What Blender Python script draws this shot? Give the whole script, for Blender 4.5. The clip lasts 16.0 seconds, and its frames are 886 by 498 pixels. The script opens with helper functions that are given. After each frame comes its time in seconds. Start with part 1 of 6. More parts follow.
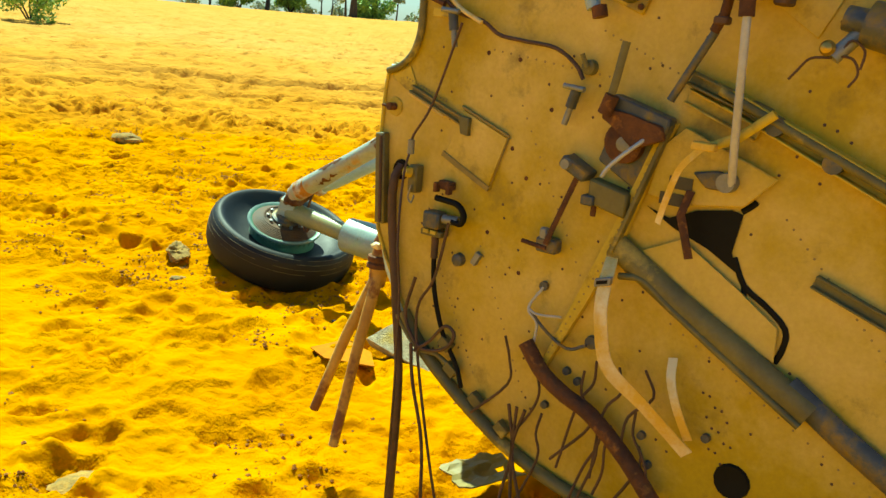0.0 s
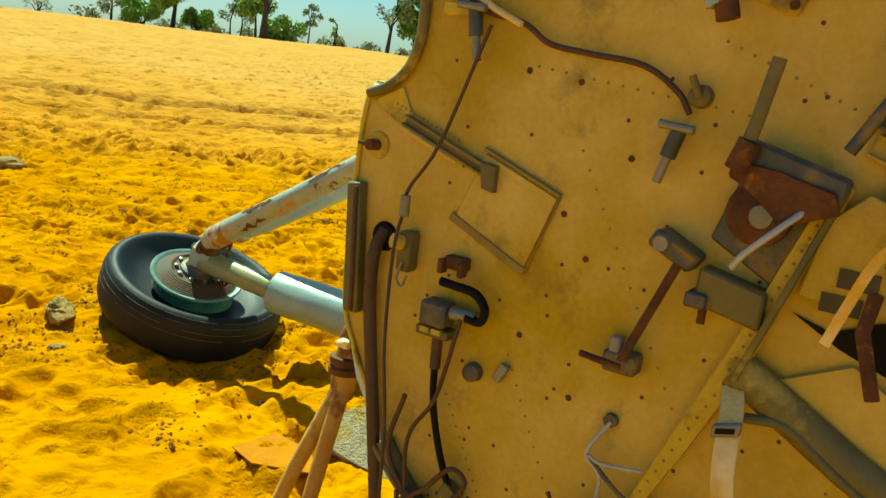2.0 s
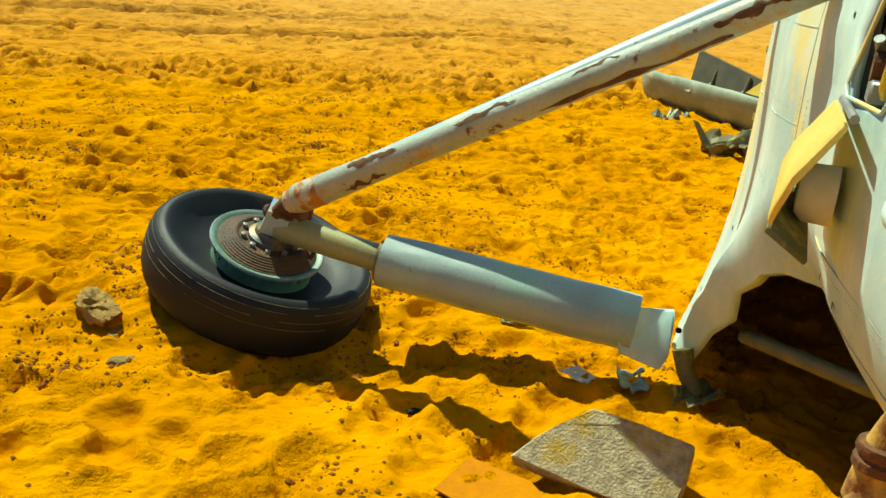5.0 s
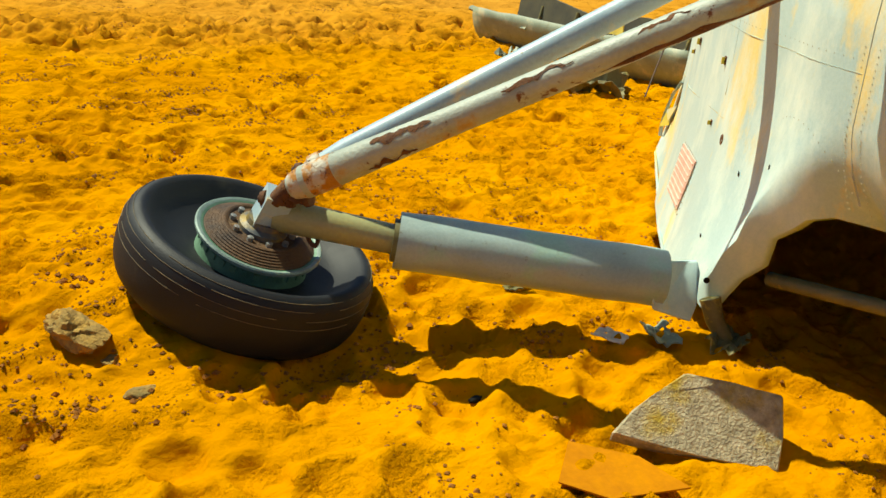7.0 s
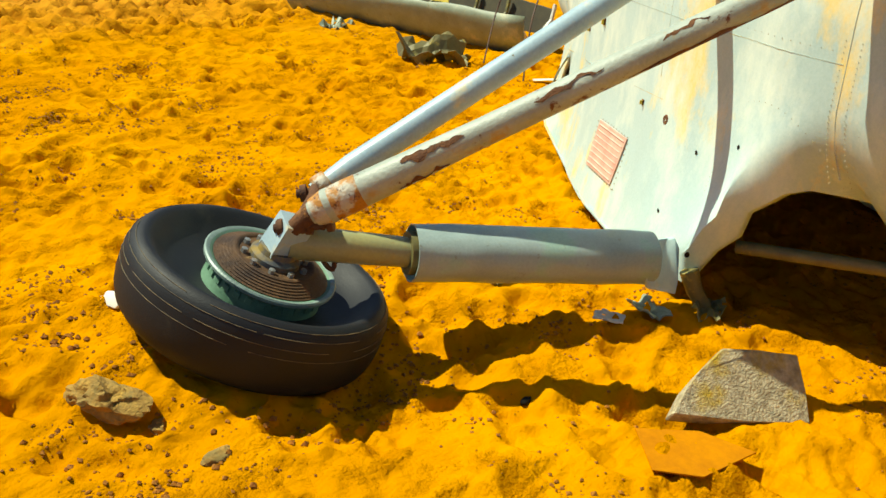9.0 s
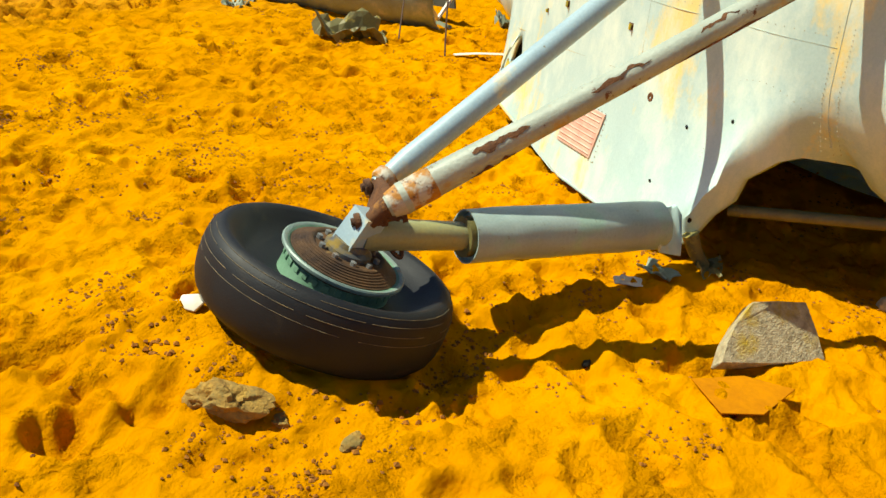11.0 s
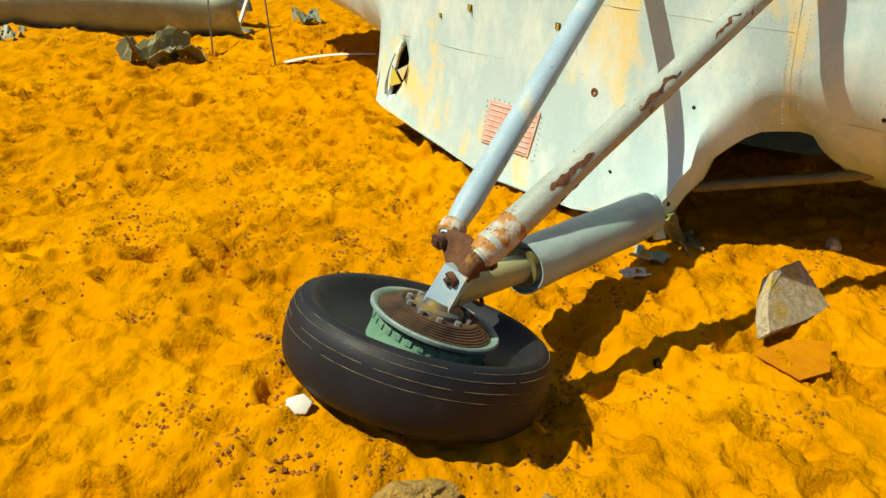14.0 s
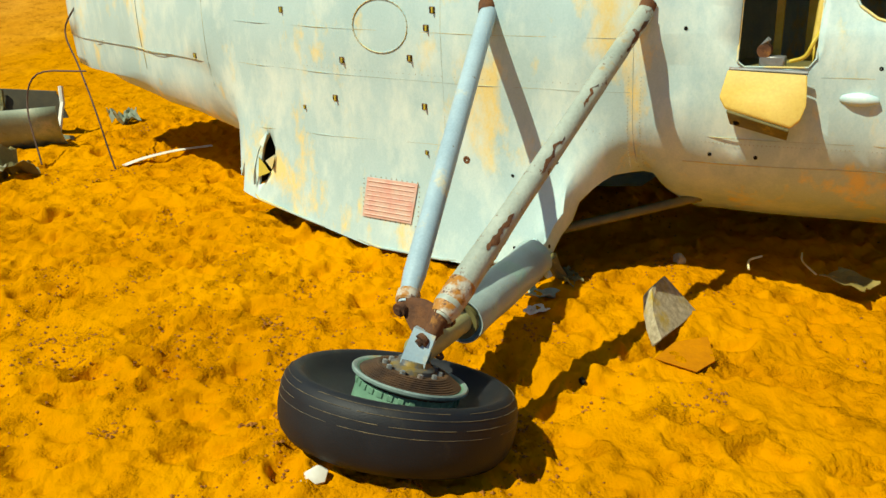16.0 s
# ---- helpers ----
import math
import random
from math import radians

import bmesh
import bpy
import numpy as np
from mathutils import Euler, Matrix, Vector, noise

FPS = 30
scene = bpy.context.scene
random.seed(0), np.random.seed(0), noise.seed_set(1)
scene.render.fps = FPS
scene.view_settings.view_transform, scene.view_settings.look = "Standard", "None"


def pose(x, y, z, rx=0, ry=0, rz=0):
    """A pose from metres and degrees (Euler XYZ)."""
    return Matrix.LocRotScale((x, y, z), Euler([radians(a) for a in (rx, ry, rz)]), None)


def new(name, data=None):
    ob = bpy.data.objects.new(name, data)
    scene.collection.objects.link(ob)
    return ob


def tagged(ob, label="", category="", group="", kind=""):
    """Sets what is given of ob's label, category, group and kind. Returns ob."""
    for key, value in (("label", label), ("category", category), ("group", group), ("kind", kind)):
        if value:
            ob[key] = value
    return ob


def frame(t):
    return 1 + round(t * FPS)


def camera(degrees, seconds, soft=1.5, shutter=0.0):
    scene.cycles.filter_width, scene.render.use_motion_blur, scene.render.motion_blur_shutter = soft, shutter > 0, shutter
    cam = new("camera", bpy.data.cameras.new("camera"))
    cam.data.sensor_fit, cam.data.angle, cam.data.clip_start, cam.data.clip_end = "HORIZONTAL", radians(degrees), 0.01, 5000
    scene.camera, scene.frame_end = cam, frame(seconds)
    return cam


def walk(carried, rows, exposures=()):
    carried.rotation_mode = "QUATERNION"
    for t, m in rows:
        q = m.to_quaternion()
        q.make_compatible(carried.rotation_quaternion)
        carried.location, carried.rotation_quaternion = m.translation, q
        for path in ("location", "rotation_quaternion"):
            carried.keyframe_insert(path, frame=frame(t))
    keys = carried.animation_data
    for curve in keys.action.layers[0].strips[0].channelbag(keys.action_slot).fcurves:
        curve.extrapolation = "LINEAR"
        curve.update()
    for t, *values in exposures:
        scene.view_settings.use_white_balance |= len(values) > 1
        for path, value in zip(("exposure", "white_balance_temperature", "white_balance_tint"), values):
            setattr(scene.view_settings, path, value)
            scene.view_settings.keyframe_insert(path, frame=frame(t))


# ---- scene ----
cam = camera(54.3, 16.0)
METRES, EYE, TILT, LEAN, TURN = 7.246, 1.5, 0.0, 0.0, 0.0
ROWS = [
    (0.0, 0.0, 0.0, 0.0, 1.26, -14.36, -4.95),
    (0.5, -0.0084, 0.0363, -0.0036, -0.97, -10.92, -5.91),
    (1.0, -0.0124, 0.0711, -0.0068, -1.59, -10.69, -5.87),
    (1.5, -0.016, 0.0911, -0.0088, -2.39, -11.74, -6.3),
    (2.0, -0.032, 0.1247, -0.0095, -4.65, -12.06, -6.83),
    (2.5, -0.0473, 0.1538, -0.009, -5.05, -12.62, -6.29),
    (3.0, -0.0666, 0.1894, -0.011, -4.35, -13.46, -5.09),
    (3.5, -0.1049, 0.2139, -0.0155, -6.07, -15.67, -3.49),
    (4.0, -0.1334, 0.2305, -0.0137, -9.33, -16.74, -2.96),
    (6.5, -0.2476, 0.3287, -0.0236, -24.56, -20.57, -7.23),
    (7.0, -0.279, 0.347, -0.0214, -30.25, -20.93, -4.96),
    (7.5, -0.3004, 0.3683, -0.0208, -33.9, -22.66, -2.66),
    (8.0, -0.3117, 0.3969, -0.0189, -37.13, -24.33, -3.51),
    (8.5, -0.3345, 0.4141, -0.014, -42.71, -24.12, -4.72),
    (9.0, -0.371, 0.4314, -0.0063, -46.89, -22.53, -4.57),
    (11.5, -0.468, 0.5352, 0.0067, -58.08, -24.27, -5.0),
    (12.0, -0.4817, 0.5757, 0.0101, -56.88, -24.04, -4.55),
    (12.5, -0.4909, 0.5994, 0.0168, -58.54, -24.46, -4.52),
    (13.0, -0.5004, 0.6239, 0.0292, -65.72, -24.2, -3.93),
    (13.5, -0.5029, 0.6422, 0.0285, -71.02, -24.28, -2.33),
    (14.0, -0.4976, 0.6673, 0.0267, -78.12, -24.76, -1.41),
    (14.5, -0.5075, 0.6896, 0.0332, -82.27, -25.33, -0.4),
    (15.0, -0.5176, 0.7168, 0.0371, -88.14, -24.4, 0.59),
    (15.5, -0.534, 0.7322, 0.0444, -91.45, -23.0, 1.07),
    (16.0, -0.5602, 0.7472, 0.0562, -94.38, -20.91, 1.94),
]
EXPOSURES = [(0.0, 1.05, 6250, -40), (1.5, 0.75, 6300, -42), (4.0, 0.65, 6750, -33), (6.3, 0.36, 7200, -12), (7.3, 0.42, 7300, -9), (9.0, 0.46, 7250, -9), (12.3, 0.42, 7250, -5), (13.5, 0.24, 7200, -5), (15.3, 0.27, 7100, -8), (16.0, 0.12, 7100, -10)]
walk(cam, [(t, pose(0, 0, EYE, TILT, LEAN, TURN) @ pose(METRES * x, METRES * y, METRES * z, 90 + pitch, roll, yaw)) for t, x, y, z, yaw, pitch, roll in ROWS],
     exposures=EXPOSURES)

# ---- world and sun ----
SUN_DIR = Vector((0.406, -0.914, -1.54)).normalized()   # the way the light travels
world = bpy.data.worlds.new("sky")
scene.world = world
world.use_nodes = True
wn = world.node_tree
sky = wn.nodes.new("ShaderNodeTexSky")
sky.sky_type = "NISHITA"
sky.sun_disc = False
sky.sun_elevation = math.asin(-SUN_DIR.z)
sky.sun_rotation = math.atan2(-SUN_DIR.x, -SUN_DIR.y)
sky.dust_density = 0.6
tint = wn.nodes.new("ShaderNodeMix")       # a clear desert sky, bluer near the horizon
tint.data_type, tint.blend_type = "RGBA", "MULTIPLY"
tint.inputs["Factor"].default_value = 1.0
tint.inputs["B"].default_value = (0.84, 0.93, 1.30, 1)
wn.links.new(sky.outputs[0], tint.inputs["A"])
wn.links.new(tint.outputs["Result"], wn.nodes["Background"].inputs[0])
wn.nodes["Background"].inputs[1].default_value = 0.055
sun = new("sun", bpy.data.lights.new("sun", "SUN"))
sun.data.energy = 5.0
sun.data.angle = radians(0.55)
sun.data.color = (1.0, 0.95, 0.87)
sun.matrix_world = Matrix.Translation((-20, 40, 60)) @ SUN_DIR.to_track_quat("-Z", "Y").to_matrix().to_4x4()

# ---- materials ----
def ramp(nt, src, stops):
    r = nt.nodes.new("ShaderNodeValToRGB")
    el = r.color_ramp.elements
    while len(el) < len(stops):
        el.new(0.5)
    for e, (p, c) in zip(el, stops):
        e.position = p
        e.color = (*c, 1) if len(c) == 3 else c
    nt.links.new(src, r.inputs[0])
    return r.outputs[0]


def noise_tex(nt, scale, detail=4.0, rough=0.55, stretch=(1, 1, 1)):
    co = nt.nodes.new("ShaderNodeTexCoord")
    mp = nt.nodes.new("ShaderNodeMapping")
    mp.inputs["Scale"].default_value = stretch
    nt.links.new(co.outputs["Object"], mp.inputs[0])
    n = nt.nodes.new("ShaderNodeTexNoise")
    n.inputs["Scale"].default_value = scale
    n.inputs["Detail"].default_value = detail
    n.inputs["Roughness"].default_value = rough
    nt.links.new(mp.outputs[0], n.inputs["Vector"])
    return n.outputs["Fac"]


def mix(nt, fac, a, b, mode="MIX"):
    m = nt.nodes.new("ShaderNodeMix")
    m.data_type, m.blend_type = "RGBA", mode
    for sock, v in ((m.inputs["Factor"], fac), (m.inputs["A"], a), (m.inputs["B"], b)):
        if isinstance(v, (int, float)):
            sock.default_value = v
        elif isinstance(v, tuple):
            sock.default_value = (*v, 1)
        else:
            nt.links.new(v, sock)
    return m.outputs["Result"]


def material(name, base, dark, scale=6.0, rough=0.6, metal=0.0, bump=0.15, grain=60.0, stain=None, stain_at=(0.55, 0.7),
             stain_scale=3.0, stretch=(1, 1, 1), second=None, second_at=(0.6, 0.66), second_scale=9.0, spec=0.5):
    """A worn surface: base colour broken up by noise at two scales, with stains of up to two more colours and fine relief."""
    m = bpy.data.materials.new(name)
    m.use_nodes = True
    nt = m.node_tree
    b = nt.nodes["Principled BSDF"]
    big = noise_tex(nt, scale, 5.0, 0.6, stretch)
    col = ramp(nt, big, [(0.3, dark), (0.7, base)])
    if stain:
        f = ramp(nt, noise_tex(nt, stain_scale, 8.0, 0.65, stretch), [(stain_at[0], (0, 0, 0)), (stain_at[1], (1, 1, 1))])
        col = mix(nt, f, col, stain)
    if second:
        f2 = ramp(nt, noise_tex(nt, second_scale, 10.0, 0.7, stretch), [(second_at[0], (0, 0, 0)), (second_at[1], (1, 1, 1))])
        col = mix(nt, f2, col, second)
    fine = noise_tex(nt, grain, 3.0, 0.6)
    col = mix(nt, 0.25, col, ramp(nt, fine, [(0.3, (0.35, 0.35, 0.35)), (0.7, (0.65, 0.65, 0.65))]), "OVERLAY")
    nt.links.new(col, b.inputs["Base Color"])
    rr = nt.nodes.new("ShaderNodeMapRange")
    rr.inputs["To Min"].default_value = max(rough - 0.12, 0.05)
    rr.inputs["To Max"].default_value = min(rough + 0.15, 1.0)
    nt.links.new(big, rr.inputs["Value"])
    nt.links.new(rr.outputs[0], b.inputs["Roughness"])
    b.inputs["Metallic"].default_value = metal
    b.inputs["Specular IOR Level"].default_value = spec
    if bump:
        bp = nt.nodes.new("ShaderNodeBump")
        bp.inputs["Strength"].default_value = bump
        bp.inputs["Distance"].default_value = 0.01
        nt.links.new(fine, bp.inputs["Height"])
        nt.links.new(bp.outputs[0], b.inputs["Normal"])
    return m


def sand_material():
    """Orange trodden sand with coarse churned patches; haze over the far sand is put in as paler colour."""
    m = bpy.data.materials.new("sand")
    m.use_nodes = True
    nt = m.node_tree
    b = nt.nodes["Principled BSDF"]
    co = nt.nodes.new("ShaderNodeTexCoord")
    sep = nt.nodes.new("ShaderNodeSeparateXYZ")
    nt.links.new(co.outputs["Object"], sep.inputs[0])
    # haze painted into the base colour: paler with y, its boundary broken by noise
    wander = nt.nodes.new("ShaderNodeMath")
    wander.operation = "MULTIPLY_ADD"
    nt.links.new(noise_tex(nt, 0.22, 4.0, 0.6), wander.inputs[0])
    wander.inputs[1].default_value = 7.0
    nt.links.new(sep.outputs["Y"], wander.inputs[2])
    haze = nt.nodes.new("ShaderNodeMapRange")
    haze.inputs["From Min"].default_value = 13.0
    haze.inputs["From Max"].default_value = 27.0
    nt.links.new(wander.outputs[0], haze.inputs["Value"])
    big = noise_tex(nt, 0.9, 6.0, 0.6)
    col = ramp(nt, big, [(0.28, (0.46, 0.175, 0.001)), (0.5, (0.55, 0.220, 0.0015)), (0.72, (0.63, 0.272, 0.002))])
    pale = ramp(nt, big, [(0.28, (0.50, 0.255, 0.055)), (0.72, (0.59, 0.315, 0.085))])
    col = mix(nt, haze.outputs[0], col, pale)
    churn = ramp(nt, noise_tex(nt, 3.2, 5.0, 0.6), [(0.52, (0, 0, 0)), (0.66, (1, 1, 1))])
    col = mix(nt, mix(nt, 1.0, churn, (0.30, 0.30, 0.30), "MULTIPLY"), col, (0.36, 0.125, 0.004))
    specks = ramp(nt, noise_tex(nt, 75.0, 4.0, 0.75), [(0.62, (0, 0, 0)), (0.72, (1, 1, 1))])
    col = mix(nt, mix(nt, 0.75, specks, churn, "MULTIPLY"), col, (0.17, 0.055, 0.005))
    nt.links.new(col, b.inputs["Base Color"])
    b.inputs["Roughness"].default_value = 0.95
    b.inputs["Specular IOR Level"].default_value = 0.0

    def relief(height, distance, below=None):
        bp = nt.nodes.new("ShaderNodeBump")
        bp.inputs["Strength"].default_value = 1.0
        bp.inputs["Distance"].default_value = distance
        nt.links.new(height, bp.inputs["Height"])
        if below:
            nt.links.new(below, bp.inputs["Normal"])
        return bp.outputs[0]
    soft = relief(noise_tex(nt, 7.0, 3.0, 0.5, (1.0, 1.5, 1.0)), 0.032)
    rough = nt.nodes.new("ShaderNodeMath")
    rough.operation = "MULTIPLY"
    nt.links.new(noise_tex(nt, 34.0, 5.0, 0.68), rough.inputs[0])
    lift = nt.nodes.new("ShaderNodeMapRange")
    lift.inputs["To Min"].default_value = 0.16
    nt.links.new(churn, lift.inputs["Value"])
    nt.links.new(lift.outputs[0], rough.inputs[1])
    coarse = relief(rough.outputs[0], 0.034, soft)
    nt.links.new(relief(noise_tex(nt, 260.0, 2.0, 0.6), 0.0016, coarse), b.inputs["Normal"])
    return m


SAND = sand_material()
SKIN = material("pale_blue_paint", (0.52, 0.68, 0.67), (0.42, 0.58, 0.58), 1.6, 0.40, 0, 0.04, 90, stain=(0.80, 0.66, 0.28), stain_at=(0.55, 0.63),
                stain_scale=2.1, second=(0.68, 0.79, 0.72), second_at=(0.46, 0.66), second_scale=3.4, stretch=(1.0, 1.0, 0.55))
OCHRE = material("ochre_primer", (0.70, 0.54, 0.16), (0.55, 0.39, 0.05), 1.6, 0.58, 0, 0.06, 70, stain=(0.47, 0.33, 0.006), stain_at=(0.42, 0.60),
                 stain_scale=1.5, second=(0.15, 0.115, 0.02), second_at=(0.56, 0.76), second_scale=4.0)
# inner metal; the shade inside the hulls is put into this dark colour
INSIDE = material("shade_dark_metal", (0.10, 0.085, 0.04), (0.04, 0.035, 0.02), 4.0, 0.7, 0, 0.1)
RUBBER = material("worn_black_rubber", (0.010, 0.011, 0.014), (0.005, 0.006, 0.008), 5.0, 0.58, 0, 0.12, 120, stain=(0.05, 0.042, 0.026), stain_at=(0.62, 0.82), spec=0.35)
STRUT = material("pale_blue_tube_paint", (0.40, 0.52, 0.57), (0.30, 0.41, 0.47), 4.0, 0.38, 0, 0.06, 80, stain=(0.62, 0.55, 0.34), stain_at=(0.58, 0.68), stain_scale=4.5, second=(0.20, 0.17, 0.10), second_at=(0.66, 0.70), second_scale=16.0)
RUSTY = material("chipped_paint_over_rust", (0.40, 0.44, 0.37), (0.27, 0.31, 0.26), 4.0, 0.5, 0, 0.25, 60, stain=(0.40, 0.28, 0.11), stain_at=(0.55, 0.66), stain_scale=6.0,
                 second=(0.13, 0.05, 0.02), second_at=(0.60, 0.64), second_scale=11.0)
RUST = material("brown_rust", (0.17, 0.068, 0.022), (0.055, 0.022, 0.010), 14.0, 0.85, 0.1, 0.5, 80, stain=(0.30, 0.13, 0.025), stain_at=(0.58, 0.70), stain_scale=20.0)
SLEEVE = material("grey_green_sleeve_paint", (0.37, 0.46, 0.45), (0.27, 0.35, 0.34), 4.0, 0.4, 0, 0.08, 90, stain=(0.30, 0.44, 0.38), stain_at=(0.52, 0.60), stain_scale=4.0, second=(0.20, 0.19, 0.12), second_at=(0.62, 0.70), second_scale=13.0)
GREEN = material("green_wheel_paint", (0.16, 0.30, 0.20), (0.09, 0.19, 0.12), 8.0, 0.5, 0, 0.15, 80, stain=(0.36, 0.40, 0.36), stain_at=(0.6, 0.7))
STEEL = material("dull_grey_metal", (0.30, 0.31, 0.30), (0.18, 0.18, 0.17), 8.0, 0.45, 0.4, 0.15, 90, stain=(0.20, 0.09, 0.03), stain_at=(0.6, 0.7), stain_scale=8.0)
CONCRETE = material("grey_concrete", (0.58, 0.49, 0.31), (0.26, 0.21, 0.12), 30.0, 0.9, 0, 1.0, 110, stain=(0.46, 0.31, 0.03), stain_at=(0.50, 0.64), stain_scale=5.0)
OLIVE = material("dull_olive_metal", (0.20, 0.17, 0.05), (0.10, 0.09, 0.035), 7.0, 0.55, 0, 0.12, 80, stain=(0.42, 0.32, 0.06), stain_at=(0.58, 0.66), stain_scale=6.0)
YELLOW = material("yellow_primer", (0.66, 0.50, 0.05), (0.50, 0.36, 0.03), 6.0, 0.55, 0, 0.1, 80, stain=(0.28, 0.20, 0.03), stain_at=(0.55, 0.66), stain_scale=8.0)
BLUEGREY = material("blue_grey_metal", (0.12, 0.13, 0.14), (0.05, 0.055, 0.055), 9.0, 0.45, 0.2, 0.15, 80, stain=(0.24, 0.16, 0.03), stain_at=(0.50, 0.62), stain_scale=9.0)
PALEROD = material("pale_grey_rod", (0.52, 0.52, 0.50), (0.40, 0.41, 0.42), 10.0, 0.4, 0.2, 0.05)
# black rubber, also used as flat darkness where holes and gashes would be
BLACK = material("black_rubber_and_hole_shade", (0.010, 0.010, 0.008), (0.005, 0.005, 0.005), 8.0, 0.6, 0, 0.1, spec=0.15)
WIRE = material("dark_brown_cable", (0.11, 0.055, 0.03), (0.05, 0.028, 0.018), 15.0, 0.6, 0, 0.1)
WEBBING = material("pale_webbing_strap", (0.86, 0.78, 0.50), (0.74, 0.62, 0.30), 6.0, 0.8, 0, 0.3, 160, stain=(0.70, 0.46, 0.06), stain_at=(0.46, 0.62), stain_scale=4.0)
PAD = material("pale_yellow_panel", (0.74, 0.53, 0.13), (0.62, 0.42, 0.08), 4.0, 0.55, 0, 0.1)
REDPATCH = material("faded_red_paint", (0.66, 0.33, 0.26), (0.66, 0.52, 0.42), 9.0, 0.6, 0, 0.06)
SEAM = material("dirty_seam", (0.44, 0.55, 0.50), (0.34, 0.42, 0.38), 6.0, 0.6, 0, 0.05, stain=(0.60, 0.48, 0.18), stain_at=(0.5, 0.6), stain_scale=2.5)
PAINTED_RIVET = material("painted_rivet_heads", (0.44, 0.48, 0.38), (0.28, 0.29, 0.20), 12.0, 0.5, 0, 0)
RIVET = material("rivet_heads", (0.36, 0.28, 0.10), (0.20, 0.14, 0.05), 12.0, 0.6, 0.2, 0)
WHITE = material("white_painted_scrap", (0.78, 0.76, 0.68), (0.66, 0.62, 0.50), 9.0, 0.6, 0, 0.1)
DUST = material("sand_in_grooves", (0.20, 0.155, 0.08), (0.03, 0.027, 0.025), 18.0, 0.9, 0, 0)
STONE = material("lumpy_dried_earth", (0.46, 0.27, 0.05), (0.20, 0.115, 0.025), 22.0, 0.95, 0, 0.9, 70, stain=(0.22, 0.15, 0.04), stain_at=(0.50, 0.60), stain_scale=13.0)
PROP = material("rusty_yellow_tube", (0.56, 0.36, 0.08), (0.42, 0.20, 0.025), 5.0, 0.7, 0, 0.25, 60, stain=(0.20, 0.075, 0.02), stain_at=(0.48, 0.56), stain_scale=6.0)
CLOD = material("sand_clods", (0.42, 0.155, 0.005), (0.15, 0.05, 0.005), 60.0, 0.95, 0, 0.3, 150)
PISTON = material("olive_piston_paint", (0.36, 0.34, 0.14), (0.26, 0.27, 0.15), 6.0, 0.4, 0, 0.1, 70, stain=(0.40, 0.22, 0.03), stain_at=(0.55, 0.64), stain_scale=5.0)
RUSTEND = material("heavily_rusted_paint", (0.56, 0.52, 0.42), (0.40, 0.36, 0.28), 6.0, 0.6, 0, 0.4, 60, stain=(0.40, 0.17, 0.02), stain_at=(0.43, 0.54), stain_scale=14.0, second=(0.085, 0.03, 0.012), second_at=(0.54, 0.60), second_scale=22.0)
DRUM = material("rusted_drum_with_sand", (0.15, 0.075, 0.028), (0.035, 0.018, 0.010), 9.0, 0.7, 0.2, 0.4, 90, stain=(0.42, 0.27, 0.09), stain_at=(0.60, 0.72), stain_scale=7.0)
FLANGE = material("worn_pale_green_flange", (0.30, 0.40, 0.35), (0.14, 0.19, 0.17), 7.0, 0.45, 0.1, 0.15, 80, stain=(0.35, 0.25, 0.09), stain_at=(0.60, 0.70), stain_scale=7.0)
RAIL = material("dirty_ochre_rail", (0.34, 0.25, 0.06), (0.20, 0.15, 0.04), 6.0, 0.6, 0, 0.1)
PRIMER = material("yellow_primer_showing", (0.52, 0.66, 0.60), (0.46, 0.60, 0.56), 2.2, 0.45, 0, 0.03, 90, stain=(0.80, 0.64, 0.24), stain_at=(0.44, 0.50), stain_scale=5.0)
BRASS = material("worn_brass", (0.62, 0.44, 0.12), (0.30, 0.20, 0.05), 12.0, 0.35, 0.8, 0.1)
BARK = material("dark_bark", (0.075, 0.055, 0.035), (0.04, 0.03, 0.02), 6.0, 0.9, 0, 0.4, 30)
WRECK = material("grey_green_wreck_paint", (0.30, 0.35, 0.25), (0.18, 0.21, 0.14), 3.0, 0.55, 0, 0.1, 60, stain=(0.45, 0.42, 0.27), stain_at=(0.57, 0.67), second=(0.18, 0.16, 0.06), second_at=(0.6, 0.7))


def leaf_material(name, a, b):
    mt = bpy.data.materials.new(name)
    mt.use_nodes = True
    nt = mt.node_tree
    bs = nt.nodes["Principled BSDF"]
    geo = nt.nodes.new("ShaderNodeNewGeometry")
    nt.links.new(ramp(nt, geo.outputs["Random Per Island"], [(0.0, a), (1.0, b)]), bs.inputs["Base Color"])
    bs.inputs["Roughness"].default_value = 0.7
    bs.inputs["Transmission Weight"].default_value = 0.0
    return mt


LEAF = leaf_material("green_leaves", (0.13, 0.24, 0.035), (0.40, 0.56, 0.09))
DRYLEAF = leaf_material("dry_grey_leaves", (0.20, 0.24, 0.13), (0.38, 0.42, 0.24))
amber = material("dusty_amber_plastic", (0.52, 0.195, 0.003), (0.38, 0.13, 0.003), 6.0, 0.8, 0, 0.2, 60, spec=0.1)

